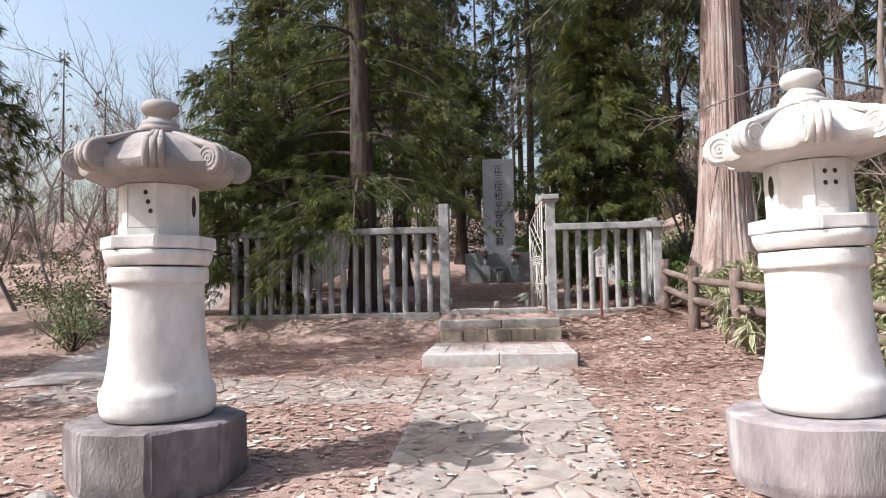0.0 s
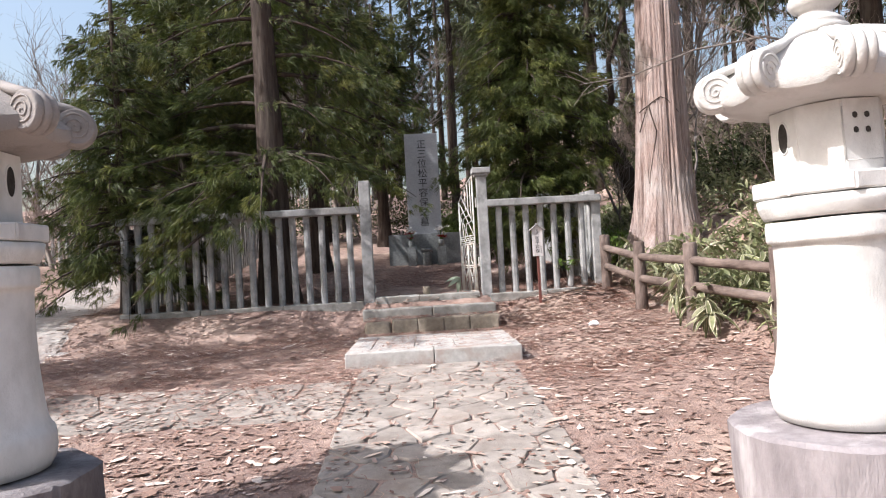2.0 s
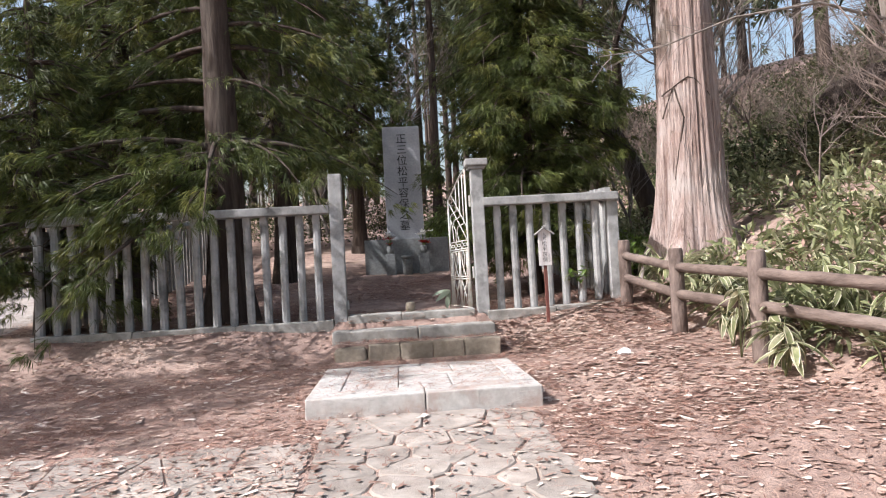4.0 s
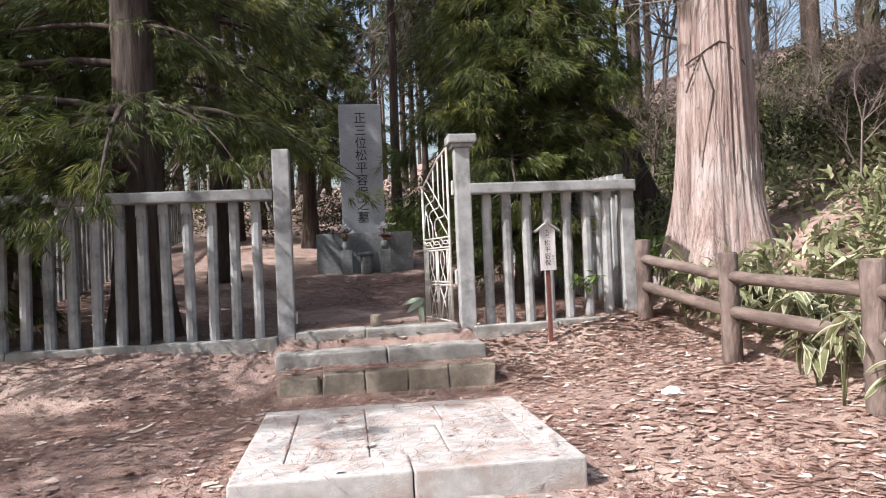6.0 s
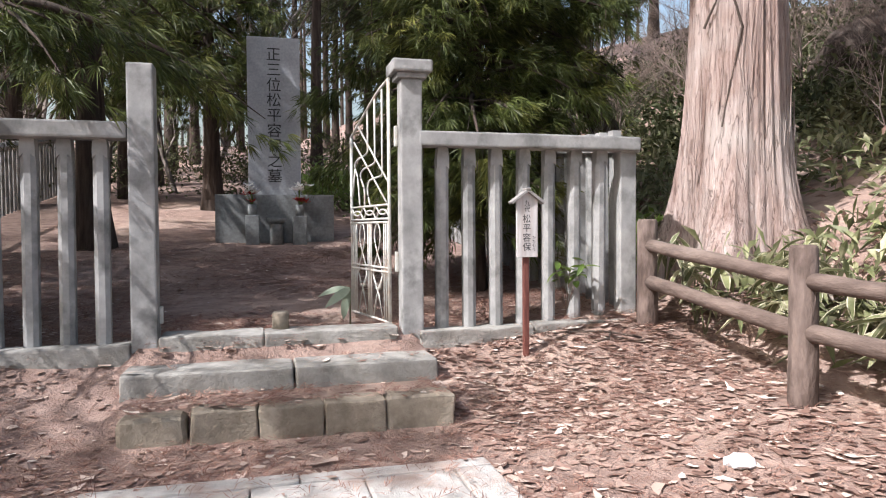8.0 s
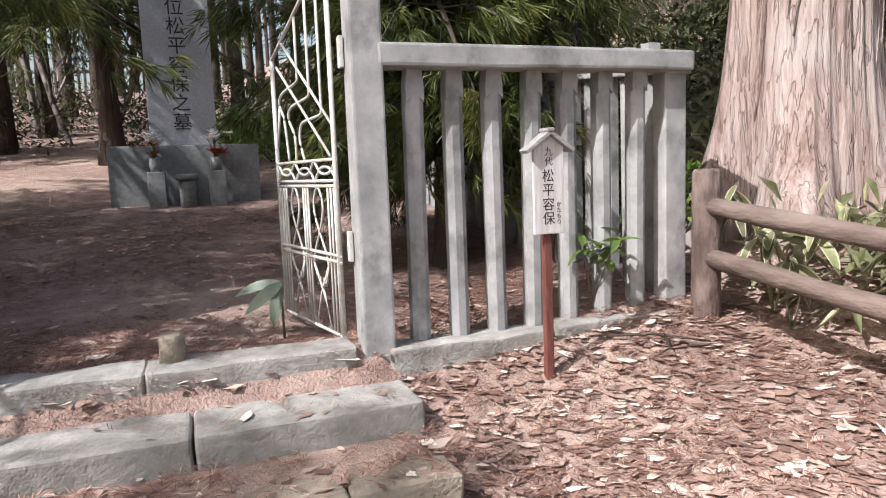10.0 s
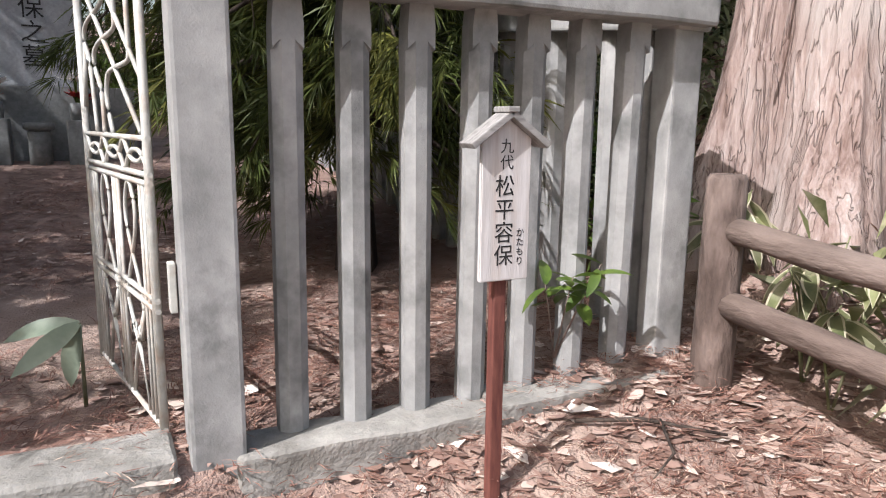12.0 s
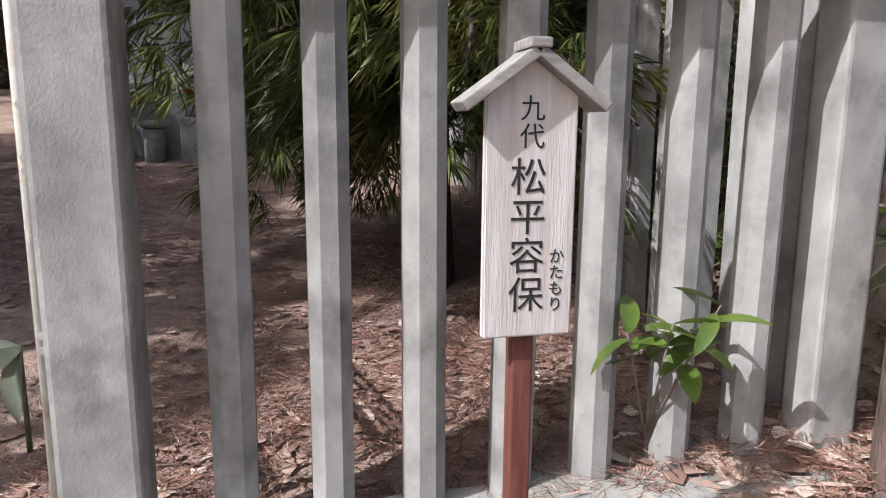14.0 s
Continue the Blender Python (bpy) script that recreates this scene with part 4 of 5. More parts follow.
# ---- great cedar beside the fence ----
def great_cedar():
    x, y = 3.75, 0.3
    t = thing("cedar_tree", x, y, ground_z(x, y), "great old cedar with flaking reddish bark beside the fence", "tree")
    bm = bmesh.new()
    S, R = 220, 110
    rings = []
    for i in range(R + 1):
        z = -0.5 + 11.5 * (i / R) ** 1.6
        r = 0.42 - 0.030 * min(z, 6) - 0.012 * max(z - 6, 0) + 0.18 * math.exp(-(max(z, -0.1) + 0.1) / 0.5)
        ring = []
        for k in range(S):
            a = 2 * math.pi * k / S
            c, s = math.cos(a), math.sin(a)
            root = 0.10 * math.exp(-max(z, 0) / 0.5) * math.sin(a * 5 + 0.8)
            lobe = 0.018 * math.sin(a * 3 + z * 0.15) + 0.012 * math.sin(a * 7 - 0.3 * z)
            strip = noise.noise(Vector((c * 9, s * 9, z * 0.28)))
            fine = noise.noise(Vector((c * 26, s * 26, z * 0.55)))
            flake = 1.0 if noise.noise(Vector((c * 14, s * 14, z * 1.1 + 5))) > 0.12 else 0.0
            groove = -0.05 * math.exp(-((a - 4.55 - 0.03 * z) / 0.035) ** 2) * smooth(z, 0.7, 1.2)
            q = r + root + lobe + 0.016 * (1 - abs(strip) * 2.0) + 0.007 * fine + 0.006 * flake + groove
            ring.append(bm.verts.new((q * c + 0.012 * z, q * s, z)))
        rings.append(ring)
    for a, b in zip(rings, rings[1:]):
        for k in range(S):
            bm.faces.new((a[k], a[(k + 1) % S], b[(k + 1) % S], b[k])).smooth = True
    part("trunk", bm, "bark", t, "stringy red-brown bark, greyer near the root")
    # loose strips of bark
    for i in range(70):
        a, z = rng.uniform(3.3, 6.0), rng.uniform(0.5, 4.5)
        r = 0.42 - 0.030 * z + 0.18 * math.exp(-(z + 0.1) / 0.5) + 0.006
        L = rng.uniform(0.25, 0.7)
        pts = [(r * math.cos(a + 0.02 * k) + 0.012 * z, r * math.sin(a + 0.02 * k), z + L * k / 4) for k in range(5)]
        v, f = branch_tubes([(pts, 0.006, 0.003)], 4)
        part("bark_strip", mesh_of("bark_strip", v, f, "bark", True), "bark", t)
    # thin dead vines clinging to the trunk
    for line in (((-0.36, 2.10), (-0.15, 2.17), (0.02, 2.27), (0.1, 2.24), (0.3, 2.02)), ((-0.36, 1.80), (-0.24, 2.02), (-0.16, 2.17)), ((-0.16, 2.17), (-0.05, 1.75), (-0.13, 1.35), (-0.20, 0.98))):
        pts = []
        for k in range(len(line) - 1):
            for u in np.linspace(0, 1, 6):
                dx, z = line[k][0] + (line[k + 1][0] - line[k][0]) * u, line[k][1] + (line[k + 1][1] - line[k][1]) * u
                r = 0.42 - 0.030 * z + 0.18 * math.exp(-(z + 0.1) / 0.5) + 0.022
                dx += 0.012 * noise.noise(Vector((z * 9, dx * 9, k)))
                a = -math.pi / 2 - 0.45 + dx / r
                pts.append((r * math.cos(a) + 0.012 * z, r * math.sin(a), z))
        v, f = branch_tubes([(pts, 0.011, 0.006)], 5)
        part("vine", mesh_of("vine", v, f, "darkbark", True), "darkbark", t, "thin dead vine")
    # limbs and crown, high up
    limbs, pts, dirs = [], [], []
    for i in range(70):
        z, a = rng.uniform(5.2, 12.0), rng.uniform(0, 6.283)
        ln = rng.uniform(1.2, 3.2) * (1.15 - (z - 5) / 12)
        path = [np.array([math.cos(a) * ln * s, math.sin(a) * ln * s, z + ln * (0.15 * s - 0.45 * s * s)]) for s in np.linspace(0.05, 1, 6)]
        limbs.append((path, 0.04, 0.008))
        for _ in range(int(ln * 9)):
            s = rng.uniform(1.0, 5)
            j = min(int(s), 4)
            pts.append(path[j] + (path[j + 1] - path[j]) * (s - j) + rng.normal(size=3) * 0.16)
            dirs.append(unit(path[j + 1] - path[j]))
    v, f = branch_tubes(limbs)
    part("branchwork", mesh_of("branchwork", v, f, "bark", True), "bark", t)["kind"] = "stuff"
    v, f = needles(np.repeat(np.array(pts), 2, 0), np.repeat(np.array(dirs), 2, 0), 9, 0.28, 0.035)
    part("crown", mesh_of("crown", v, f, "farneedle"), "farneedle", t)["kind"] = "stuff"


great_cedar()


# ---- forest behind ----
def forest_cedar(seed, h=17.0, r=0.17, crown=0.3):
    """One tall forest cedar: bare lower trunk with dead snags, narrow ragged crown."""
    limbs, pts, dirs = [], [], []
    for i in range(46):
        z = h * rng.uniform(0.10, crown + 0.12)
        a, ln = rng.uniform(0, 6.283), rng.uniform(0.3, 1.3)
        limbs.append(([np.array([math.cos(a) * ln * s, math.sin(a) * ln * s, z + 0.1 * ln * s - 0.2 * ln * s * s]) for s in (0.08, 0.5, 1)], 0.014, 0.004))
    for i in range(120):
        u = rng.uniform() ** 0.9
        z = h * (crown + (0.99 - crown) * u)
        a, ln = rng.uniform(0, 6.283), 2.0 * (1.05 - 0.8 * u) * rng.uniform(0.5, 1.1)
        path = [np.array([math.cos(a) * ln * s, math.sin(a) * ln * s, z + ln * (0.2 * s - 0.5 * s * s)]) for s in np.linspace(0.05, 1, 5)]
        limbs.append((path, 0.025, 0.006))
        for _ in range(int(ln * 7)):
            s = rng.uniform(0.8, 4)
            j = min(int(s), 3)
            pts.append(path[j] + (path[j + 1] - path[j]) * (s - j) + rng.normal(size=3) * 0.15)
            dirs.append(unit(path[j + 1] - path[j]))
    return trunk_mesh(h, r, 0.03, 0.05, r * 0.4, "darkbark", 10, 10, 0.1), limbs, np.array(pts), np.array(dirs)


def bare_tree(h=8.0, r=0.07, material="palebark"):
    """A leafless broadleaved tree with fine twigs."""
    paths = []

    def grow(p, d, ln, rad, level):
        pts, q = [p], p
        for i in range(4):
            d = unit(d + rng.normal(size=3) * 0.13 + np.array([0, 0, 0.06]))
            q = q + d * ln / 4
            pts.append(q)
        paths.append((pts, rad, rad * 0.55))
        if level == 0:
            return
        for k in range(5 if level > 1 else 4):
            i = rng.integers(1, 5)
            nd = unit(d + unit(rng.normal(size=3)) * 0.85 + np.array([0, 0, 0.25]))
            grow(pts[i], nd, ln * rng.uniform(0.45, 0.7), rad * 0.5, level - 1)
    grow(np.array([0, 0, -0.2]), np.array([rng.normal() * 0.08, rng.normal() * 0.08, 1.0]), h * 0.55, r, 4)
    v, f = branch_tubes(paths, 3)
    return mesh_of("branches", v, f, material, True)


CEDARS = []
for k, (h, crown) in enumerate(((17, 0.30), (19, 0.38), (14, 0.18))):
    trunk, limbs, P, D = forest_cedar(k, h, 0.15 + 0.03 * k, crown)
    v, f = branch_tubes(limbs, 3)
    nv, nf = needles(np.repeat(P, 2, 0), np.repeat(D, 2, 0), 6, 0.30, 0.05)
    CEDARS.append((trunk, mesh_of("limbs", v, f, "darkbark", True), mesh_of("crown", nv, nf, "farneedle")))
BARE = [bare_tree(8.0, 0.07), bare_tree(10.0, 0.09), bare_tree(6.5, 0.05, "twig")]


def put_cedar(k, x, y, s, turn):
    t = thing("forest_cedar", x, y, ground_z(x, y), "tall slender forest cedar with ragged dark crown", "tree", "forest cedars")
    for name, me, m in zip(("trunk", "branchwork", "crown"), CEDARS[k], ("darkbark", "darkbark", "farneedle")):
        q = part(name, me, m, t)
        if name != "trunk":
            q["kind"] = "stuff"
    t.rotation_euler, t.scale = (0, 0, turn), (s, s, s)


def put_bare(k, x, y, s, turn):
    t = thing("bare_tree", x, y, ground_z(x, y), "leafless grey tree with fine bare twigs", "tree", "bare trees")
    part("branchwork", BARE[k], "palebark", t)["kind"] = "stuff"
    t.rotation_euler, t.scale = (0, 0, turn), (s, s, s)


spots = []


def clear(x, y, d):
    if any((x - a) ** 2 + (y - b) ** 2 < d * d for a, b in spots):
        return False
    spots.append((x, y))
    return True


n = 0
while n < 30:
    x, y = rng.uniform(-9, 17), rng.uniform(8.5, 34)
    if (abs(x - 0.1) < 1.3 and y < 10) or not clear(x, y, 1.5):
        continue
    put_cedar(n % 3, x, y, rng.uniform(0.8, 1.15), rng.uniform(0, 6.28))
    n += 1
n = 0
while n < 14:
    x, y = rng.uniform(7.5, 19), rng.uniform(-4, 9)
    if not clear(x, y, 1.6):
        continue
    put_cedar(n % 3, x, y, rng.uniform(0.8, 1.1), rng.uniform(0, 6.28))
    n += 1
n = 0
while n < 26:
    x, y = rng.uniform(-26, -6.5), rng.uniform(3, 26)
    if not clear(x, y, 1.3):
        continue
    put_bare(n % 3, x, y, rng.uniform(0.7, 1.15), rng.uniform(0, 6.28))
    n += 1
n = 0
while n < 12:
    x, y = rng.uniform(-8, 12), rng.uniform(8.5, 20)
    if abs(x - 0.5) < 4.5 or not clear(x, y, 0.8):
        continue
    put_bare(n % 3, x, y, rng.uniform(0.6, 1.0), rng.uniform(0, 6.28))
    n += 1
for k, (x, y, s) in enumerate(((3.9, 2.6, 0.55), (4.6, 1.2, 0.6), (5.0, -2.6, 0.55), (5.6, -4.8, 0.6), (4.3, -6.5, 0.5), (-13, 0, 1.0), (-10, 2.5, 0.9), (-15, -3, 1.0), (-12, -8, 1.0))):
    put_bare(k % 3, x, y, s, k * 1.3)

for k, (x, y, s) in enumerate(((-2.0, 12.4, 1.0), (-2.8, 13.6, 1.1), (-1.5, 14.5, 1.1), (-3.4, 11.8, 0.9))):
    put_bare(k % 2, x, y, s, k * 2.1)

# brown leafless thickets at the edge of the clearing and on the slope
for k in range(70):
    x, y = rng.uniform(-22, -7.6), rng.uniform(-3, 14)
    if y < 0.2 * x + 1.2 and x > -9:
        continue
    t = thing("bare_shrub", x, y, ground_z(x, y), "tangled leafless brown shrub", "shrub", "leafless shrubs")
    part("branchwork", BARE[2], "twig", t)["kind"] = "stuff"
    s = rng.uniform(0.28, 0.55)
    t.rotation_euler, t.scale = (0, 0, rng.uniform(0, 6.28)), (s * 1.5, s * 1.5, s)
for k in range(30):
    x, y = rng.uniform(4.6, 11), rng.uniform(-1.5, 11)
    t = thing("bare_shrub", x, y, ground_z(x, y), "tangled leafless brown shrub", "shrub", "leafless shrubs")
    part("branchwork", BARE[2], "twig", t)["kind"] = "stuff"
    s = rng.uniform(0.2, 0.4)
    t.rotation_euler, t.scale = (0, 0, rng.uniform(0, 6.28)), (s * 1.4, s * 1.4, s)

# bare tree whose long thin branch reaches across before the great cedar
reach = thing("bare_tree", 5.7, -0.9, ground_z(5.7, -0.9), "thin bare tree with one long pale branch reaching out", "tree", "bare trees")
rz = reach.location.z
part("trunk", tube([(0, 0, -0.3), (0.05, 0, 1.2), (0.0, 0.1, 2.6), (0.15, 0.1, 4.5), (0.1, 0.2, 6.5)], [0.06, 0.05, 0.045, 0.03, 0.01], 8), "palebark", reach)
part("branch", tube([(0.02, 0.05, 3.75 - rz), (-0.9, -0.1, 3.92 - rz), (-1.9, -0.1, 3.78 - rz), (-2.8, -0.15, 3.45 - rz), (-3.5, -0.1, 3.38 - rz)], [0.022, 0.017, 0.013, 0.009, 0.004], 6), "palebark", reach)
for k in range(26):
    u = rng.uniform(0.25, 1)
    p = Vector((-3.5 * u, -0.1, lerp(u, (0, 0.26, 0.54, 0.8, 1), (3.75, 3.92, 3.78, 3.45, 3.38)) - rz))
    d = Vector((-rng.uniform(0.2, 0.6), rng.normal() * 0.25, rng.normal() * 0.3 - 0.05))
    part("twig", tube([p, p + d * 0.5 + Vector((0, 0, 0.03)), p + d], [0.005, 0.004, 0.002], 4), "palebark", reach)

# leaning dark trunk behind the fence
lean = thing("leaning_tree", 4.35, 3.4, ground_z(4.35, 3.4), "dark crooked tree trunk leaning over", "tree")
part("trunk", tube([(0.1, 0, -0.3), (0, 0, 0.4), (-0.3, -0.05, 1.1), (-0.75, -0.1, 1.9), (-1.1, 0, 2.8), (-1.3, 0.1, 3.8), (-1.7, 0.2, 5.2)], [0.24, 0.2, 0.17, 0.15, 0.12, 0.09, 0.04], 12), "darkbark", lean)
part("limb", tube([(-0.75, -0.1, 1.9), (-0.5, -0.2, 2.5), (-0.55, -0.3, 3.2), (-0.2, -0.3, 4.1)], [0.09, 0.07, 0.05, 0.02], 8), "darkbark", lean)

# far woods closing the view
wood_paths, P, D = [], [], []
for i in range(200):
    a = rng.uniform(-2.4, 2.4)
    rad = rng.uniform(30, 75)
    x, y = math.sin(a) * rad, math.cos(a) * rad - 3
    if x < -13 and rng.uniform() < 0.5:
        continue
    z = ground_z(x, y)
    h = rng.uniform(11, 19)
    wood_paths.append(([np.array([x, y, z - 0.3]), np.array([x, y, z + h * 0.5]), np.array([x, y, z + h])], 0.2, 0.04))
    for _ in range(30):
        u = rng.uniform(0.35, 1)
        rr = 2.4 * (1.1 - u) * rng.uniform() ** 0.5
        q = rng.uniform(0, 6.283)
        P.append((x + math.cos(q) * rr, y + math.sin(q) * rr, z + h * u))
        D.append((math.cos(q), math.sin(q), -0.3))
v, f = branch_tubes(wood_paths, 5)
nv, nf = needles(np.array(P), np.array(D), 7, 0.6, 0.13)
tagged(part("far_wood_trunks", mesh_of("far_wood_trunks", v, f, "darkbark", True), "darkbark"), "distant trunks of the surrounding cedar wood", "forest", kind="stuff")
tagged(part("far_wood_crowns", mesh_of("far_wood_crowns", nv, nf, "farneedle"), "farneedle"), "distant dark green crowns of the cedar wood", "forest", kind="stuff")


# ---- undergrowth ----
def leaf_mesh(name, length, width, material, bend=0.35, fold=0.15):
    """A pointed leaf along +x, folded at its midrib and drooping at the tip."""
    n = 6
    v, f = [], []
    for i in range(n + 1):
        s = i / n
        w = width * (math.sin(math.pi * min(1, s * 0.96 + 0.04)) ** 0.7)
        z = -bend * length * s * s
        v += [(length * s, w / 2, z + fold * w), (length * s, 0, z), (length * s, -w / 2, z + fold * w)]
    for i in range(n):
        for k in (0, 1):
            a = i * 3 + k
            f.append((a, a + 3, a + 4, a + 1))
    return mesh_of(name, v, f, material, True)


def edged_leaf(length, width, bend):
    """A broad bamboo grass leaf with a pale withered margin."""
    n, v, f, idx = 6, [], [], []
    for i in range(n + 1):
        q = i / n
        w = width * (math.sin(math.pi * min(1, q * 0.96 + 0.04)) ** 0.65)
        z = -bend * length * q * q
        v += [(length * q, w * k, z + 0.3 * abs(w * k)) for k in (-0.5, -0.36, 0, 0.36, 0.5)]
    for i in range(n):
        for k in range(4):
            a = i * 5 + k
            f.append((a, a + 5, a + 6, a + 1))
            idx.append(1 if k in (0, 3) else 0)
    me = mesh_of("leaf", v, f, "sasa", True)
    me.materials.append(M["sasaedge"])
    me.polygons.foreach_set("material_index", idx)
    return me


SASA = [edged_leaf(0.27, 0.062, 0.5), edged_leaf(0.22, 0.055, 0.3), edged_leaf(0.20, 0.062, 0.7)]
PALE = leaf_mesh("leaf", 0.25, 0.07, "paleleaf", 0.35)
GLOSS = [leaf_mesh("leaf", 0.11, 0.042, "gloss", 0.25), leaf_mesh("leaf", 0.09, 0.032, "gloss", 0.5)]


def sasa_clump(x, y, h, leaves, seed):
    r = random.Random(seed)
    z = ground_z(x, y)
    t = thing("bamboo_grass", x, y, z, "clump of broad bamboo grass with pale-edged drooping leaves", "bamboo grass", "bamboo grass along the log fence")
    for k in range(max(2, leaves // 6)):
        a, ln = r.uniform(0, 6.28), h * r.uniform(0.6, 1.05)
        top = Vector((math.cos(a) * 0.25 * h, math.sin(a) * 0.25 * h, ln))
        part("stem", tube([(0, 0, -0.03), top * 0.5 + Vector((0, 0, 0.05)), top], [0.006, 0.005, 0.003], 5), "sasa", t)
        for i in range(6):
            q = part("leaf", SASA[r.randrange(3)], "sasa", t)
            q.location = top * r.uniform(0.75, 1.0)
            q.rotation_euler = (r.uniform(-0.6, 0.6), r.uniform(-0.35, 0.8), r.uniform(0, 6.28))
            s = r.uniform(0.7, 1.15)
            q.scale = (s, s, s)


for i in range(34):
    u = i / 33
    y = 0.1 - 6.3 * u + random.uniform(-0.15, 0.15)
    x = lerp(y, (-7, -4.3, -3, -1.7, 0.2), (3.68, 3.03, 2.78, 2.66, 2.75)) + random.uniform(0.18, 0.75)
    if (x - 3.75) ** 2 + (y - 0.3) ** 2 < 0.5:
        x, y = 3.0 + random.uniform(-0.1, 0.2), -0.95 - random.uniform(0, 0.4)
    sasa_clump(x, y, random.uniform(0.3, 0.62), random.choice((12, 18, 24)), i)
for i, (x, y, h) in enumerate(((2.62, -2.85, 0.62), (2.72, -3.25, 0.55), (2.62, -3.5, 0.4), (2.75, -2.45, 0.45), (3.0, -4.1, 0.5))):
    sasa_clump(x + 0.06, y, h, 24, 100 + i)


def leaf_drift(name, label, category, centres, radii, count, length, width, material, up=0.4):
    """Leaves of undergrowth past counting, in loose uneven masses."""
    V, F, k = [], [], 0
    for (x, y, z), rad in zip(centres, radii):
        m = count
        p = rng.normal(size=(m, 3))
        p = unit(p) * (rng.uniform(0.25, 1, (m, 1)) ** 0.5) * np.array([rad, rad, rad * 0.75]) + np.array([x, y, z + rad * 0.45])
        d = unit(unit(p - np.array([x, y, z])) + rng.normal(size=(m, 3)) * 0.6 + np.array([0, 0, up - 0.4]))
        side = unit(np.cross(d, np.array([0, 0, 1.0]) + rng.normal(size=(m, 3)) * 0.4)) * width / 2
        ln = length * rng.uniform(0.6, 1.2, (m, 1))
        tip = p + d * ln + np.array([0, 0, -0.25]) * ln
        mid = p + d * ln * 0.45
        V.append(np.stack([p, mid + side, tip, mid - side], 1).reshape(-1, 3))
    v = np.concatenate(V)
    tagged(part(name, mesh_of(name, v, np.arange(len(v)).reshape(-1, 4), material), material), label, category, kind="stuff")


C, Rr = [], []
for i in range(640):
    x, y = 3.2 + 7.0 * rng.uniform() ** 1.4, rng.uniform(-7, 6)
    if (x - 3.75) ** 2 + (y - 0.3) ** 2 < 0.75:
        continue
    C.append((x, y, ground_z(x, y)))
    Rr.append(rng.uniform(0.18, 0.45))
leaf_drift("hillside_undergrowth", "tangled bamboo grass and weeds covering the slope", "undergrowth", C, Rr, 40, 0.24, 0.05, "sasa")
leaf_drift("withered_undergrowth", "withered brown weeds and fallen leaves on the slope", "undergrowth", [(x + 0.2, y + 0.25, z - 0.12) for x, y, z in C[::2]], [q * 1.3 for q in Rr[::2]], 42, 0.13, 0.04, "dead")
C, Rr = [], []
for i in range(150):
    x, y = rng.uniform(6.0, 18), rng.uniform(-4, 14)
    C.append((x, y, ground_z(x, y)))
    Rr.append(rng.uniform(0.4, 1.0))
for i in range(130):
    x, y = rng.uniform(5.2, 13), rng.uniform(1.5, 12)
    C.append((x, y, ground_z(x, y)))
    Rr.append(rng.uniform(0.4, 0.9))
for i in range(110):
    x, y = rng.uniform(-9, 10), rng.uniform(11, 19)
    C.append((x, y, ground_z(x, y)))
    Rr.append(rng.uniform(0.5, 1.3))
for i in range(120):
    x, y = rng.uniform(-26, -6.5), rng.uniform(-2, 22)
    C.append((x, y, ground_z(x, y)))
    Rr.append(rng.uniform(0.2, 0.55))
leaf_drift("dark_undergrowth", "dark evergreen bushes under the trees", "undergrowth", C, Rr, 170, 0.16, 0.055, "farneedle")


def shrub(x, y, rad, label, count=420, leaf="gloss"):
    z = ground_z(x, y)
    t = thing("evergreen_shrub", x, y, z, label, "shrub", "evergreen shrubs")
    paths, V = [], []
    for i in range(16):
        a, e = rng.uniform(0, 6.283), rng.uniform(0.5, 1.4)
        tip = np.array([math.cos(a) * math.cos(e), math.sin(a) * math.cos(e), math.sin(e)]) * rad * rng.uniform(0.7, 1.2)
        paths.append(([np.array([0, 0, -0.05]), tip * 0.5 + rng.normal(size=3) * 0.04, tip], 0.012, 0.004))
        p = tip * rng.uniform(0.45, 1.05, (count // 16, 1)) + rng.normal(size=(count // 16, 3)) * 0.12 * rad
        d = unit(rng.normal(size=p.shape) + unit(p) * 0.6)
        side = unit(np.cross(d, rng.normal(size=p.shape))) * 0.018
        V.append(np.stack([p, p + d * 0.045 + side, p + d * 0.1, p + d * 0.045 - side], 1).reshape(-1, 3))
    v, f = branch_tubes(paths, 4)
    part("branchwork", mesh_of("branchwork", v, f, "darkbark"), "darkbark", t)["kind"] = "stuff"
    v = np.concatenate(V)
    part("foliage", mesh_of("foliage", v, np.arange(len(v)).reshape(-1, 4), leaf), leaf, t)["kind"] = "stuff"


for x, y, r in ((0.95, 8.5, 0.8), (1.5, 9.3, 1.0), (1.75, 7.7, 0.8), (2.6, 8.4, 0.9), (3.2, 7.2, 0.7), (2.3, 6.4, 0.45), (4.2, 9.0, 1.0)):
    shrub(x, y, r, "bushy evergreen shrub beside the grave", 1100)
shrub(3.05, 0.75, 0.45, "small evergreen shrub at the fence corner", 500)
shrub(3.3, 1.6, 0.5, "small evergreen shrub at the fence corner", 500)
for x, y, r in ((-6.2, -1.6, 0.7), (-7.0, -0.4, 0.8), (-5.8, -4.6, 0.45)):
    shrub(x, y, r, "low weedy bush at the edge of the clearing", 600, "sasa")


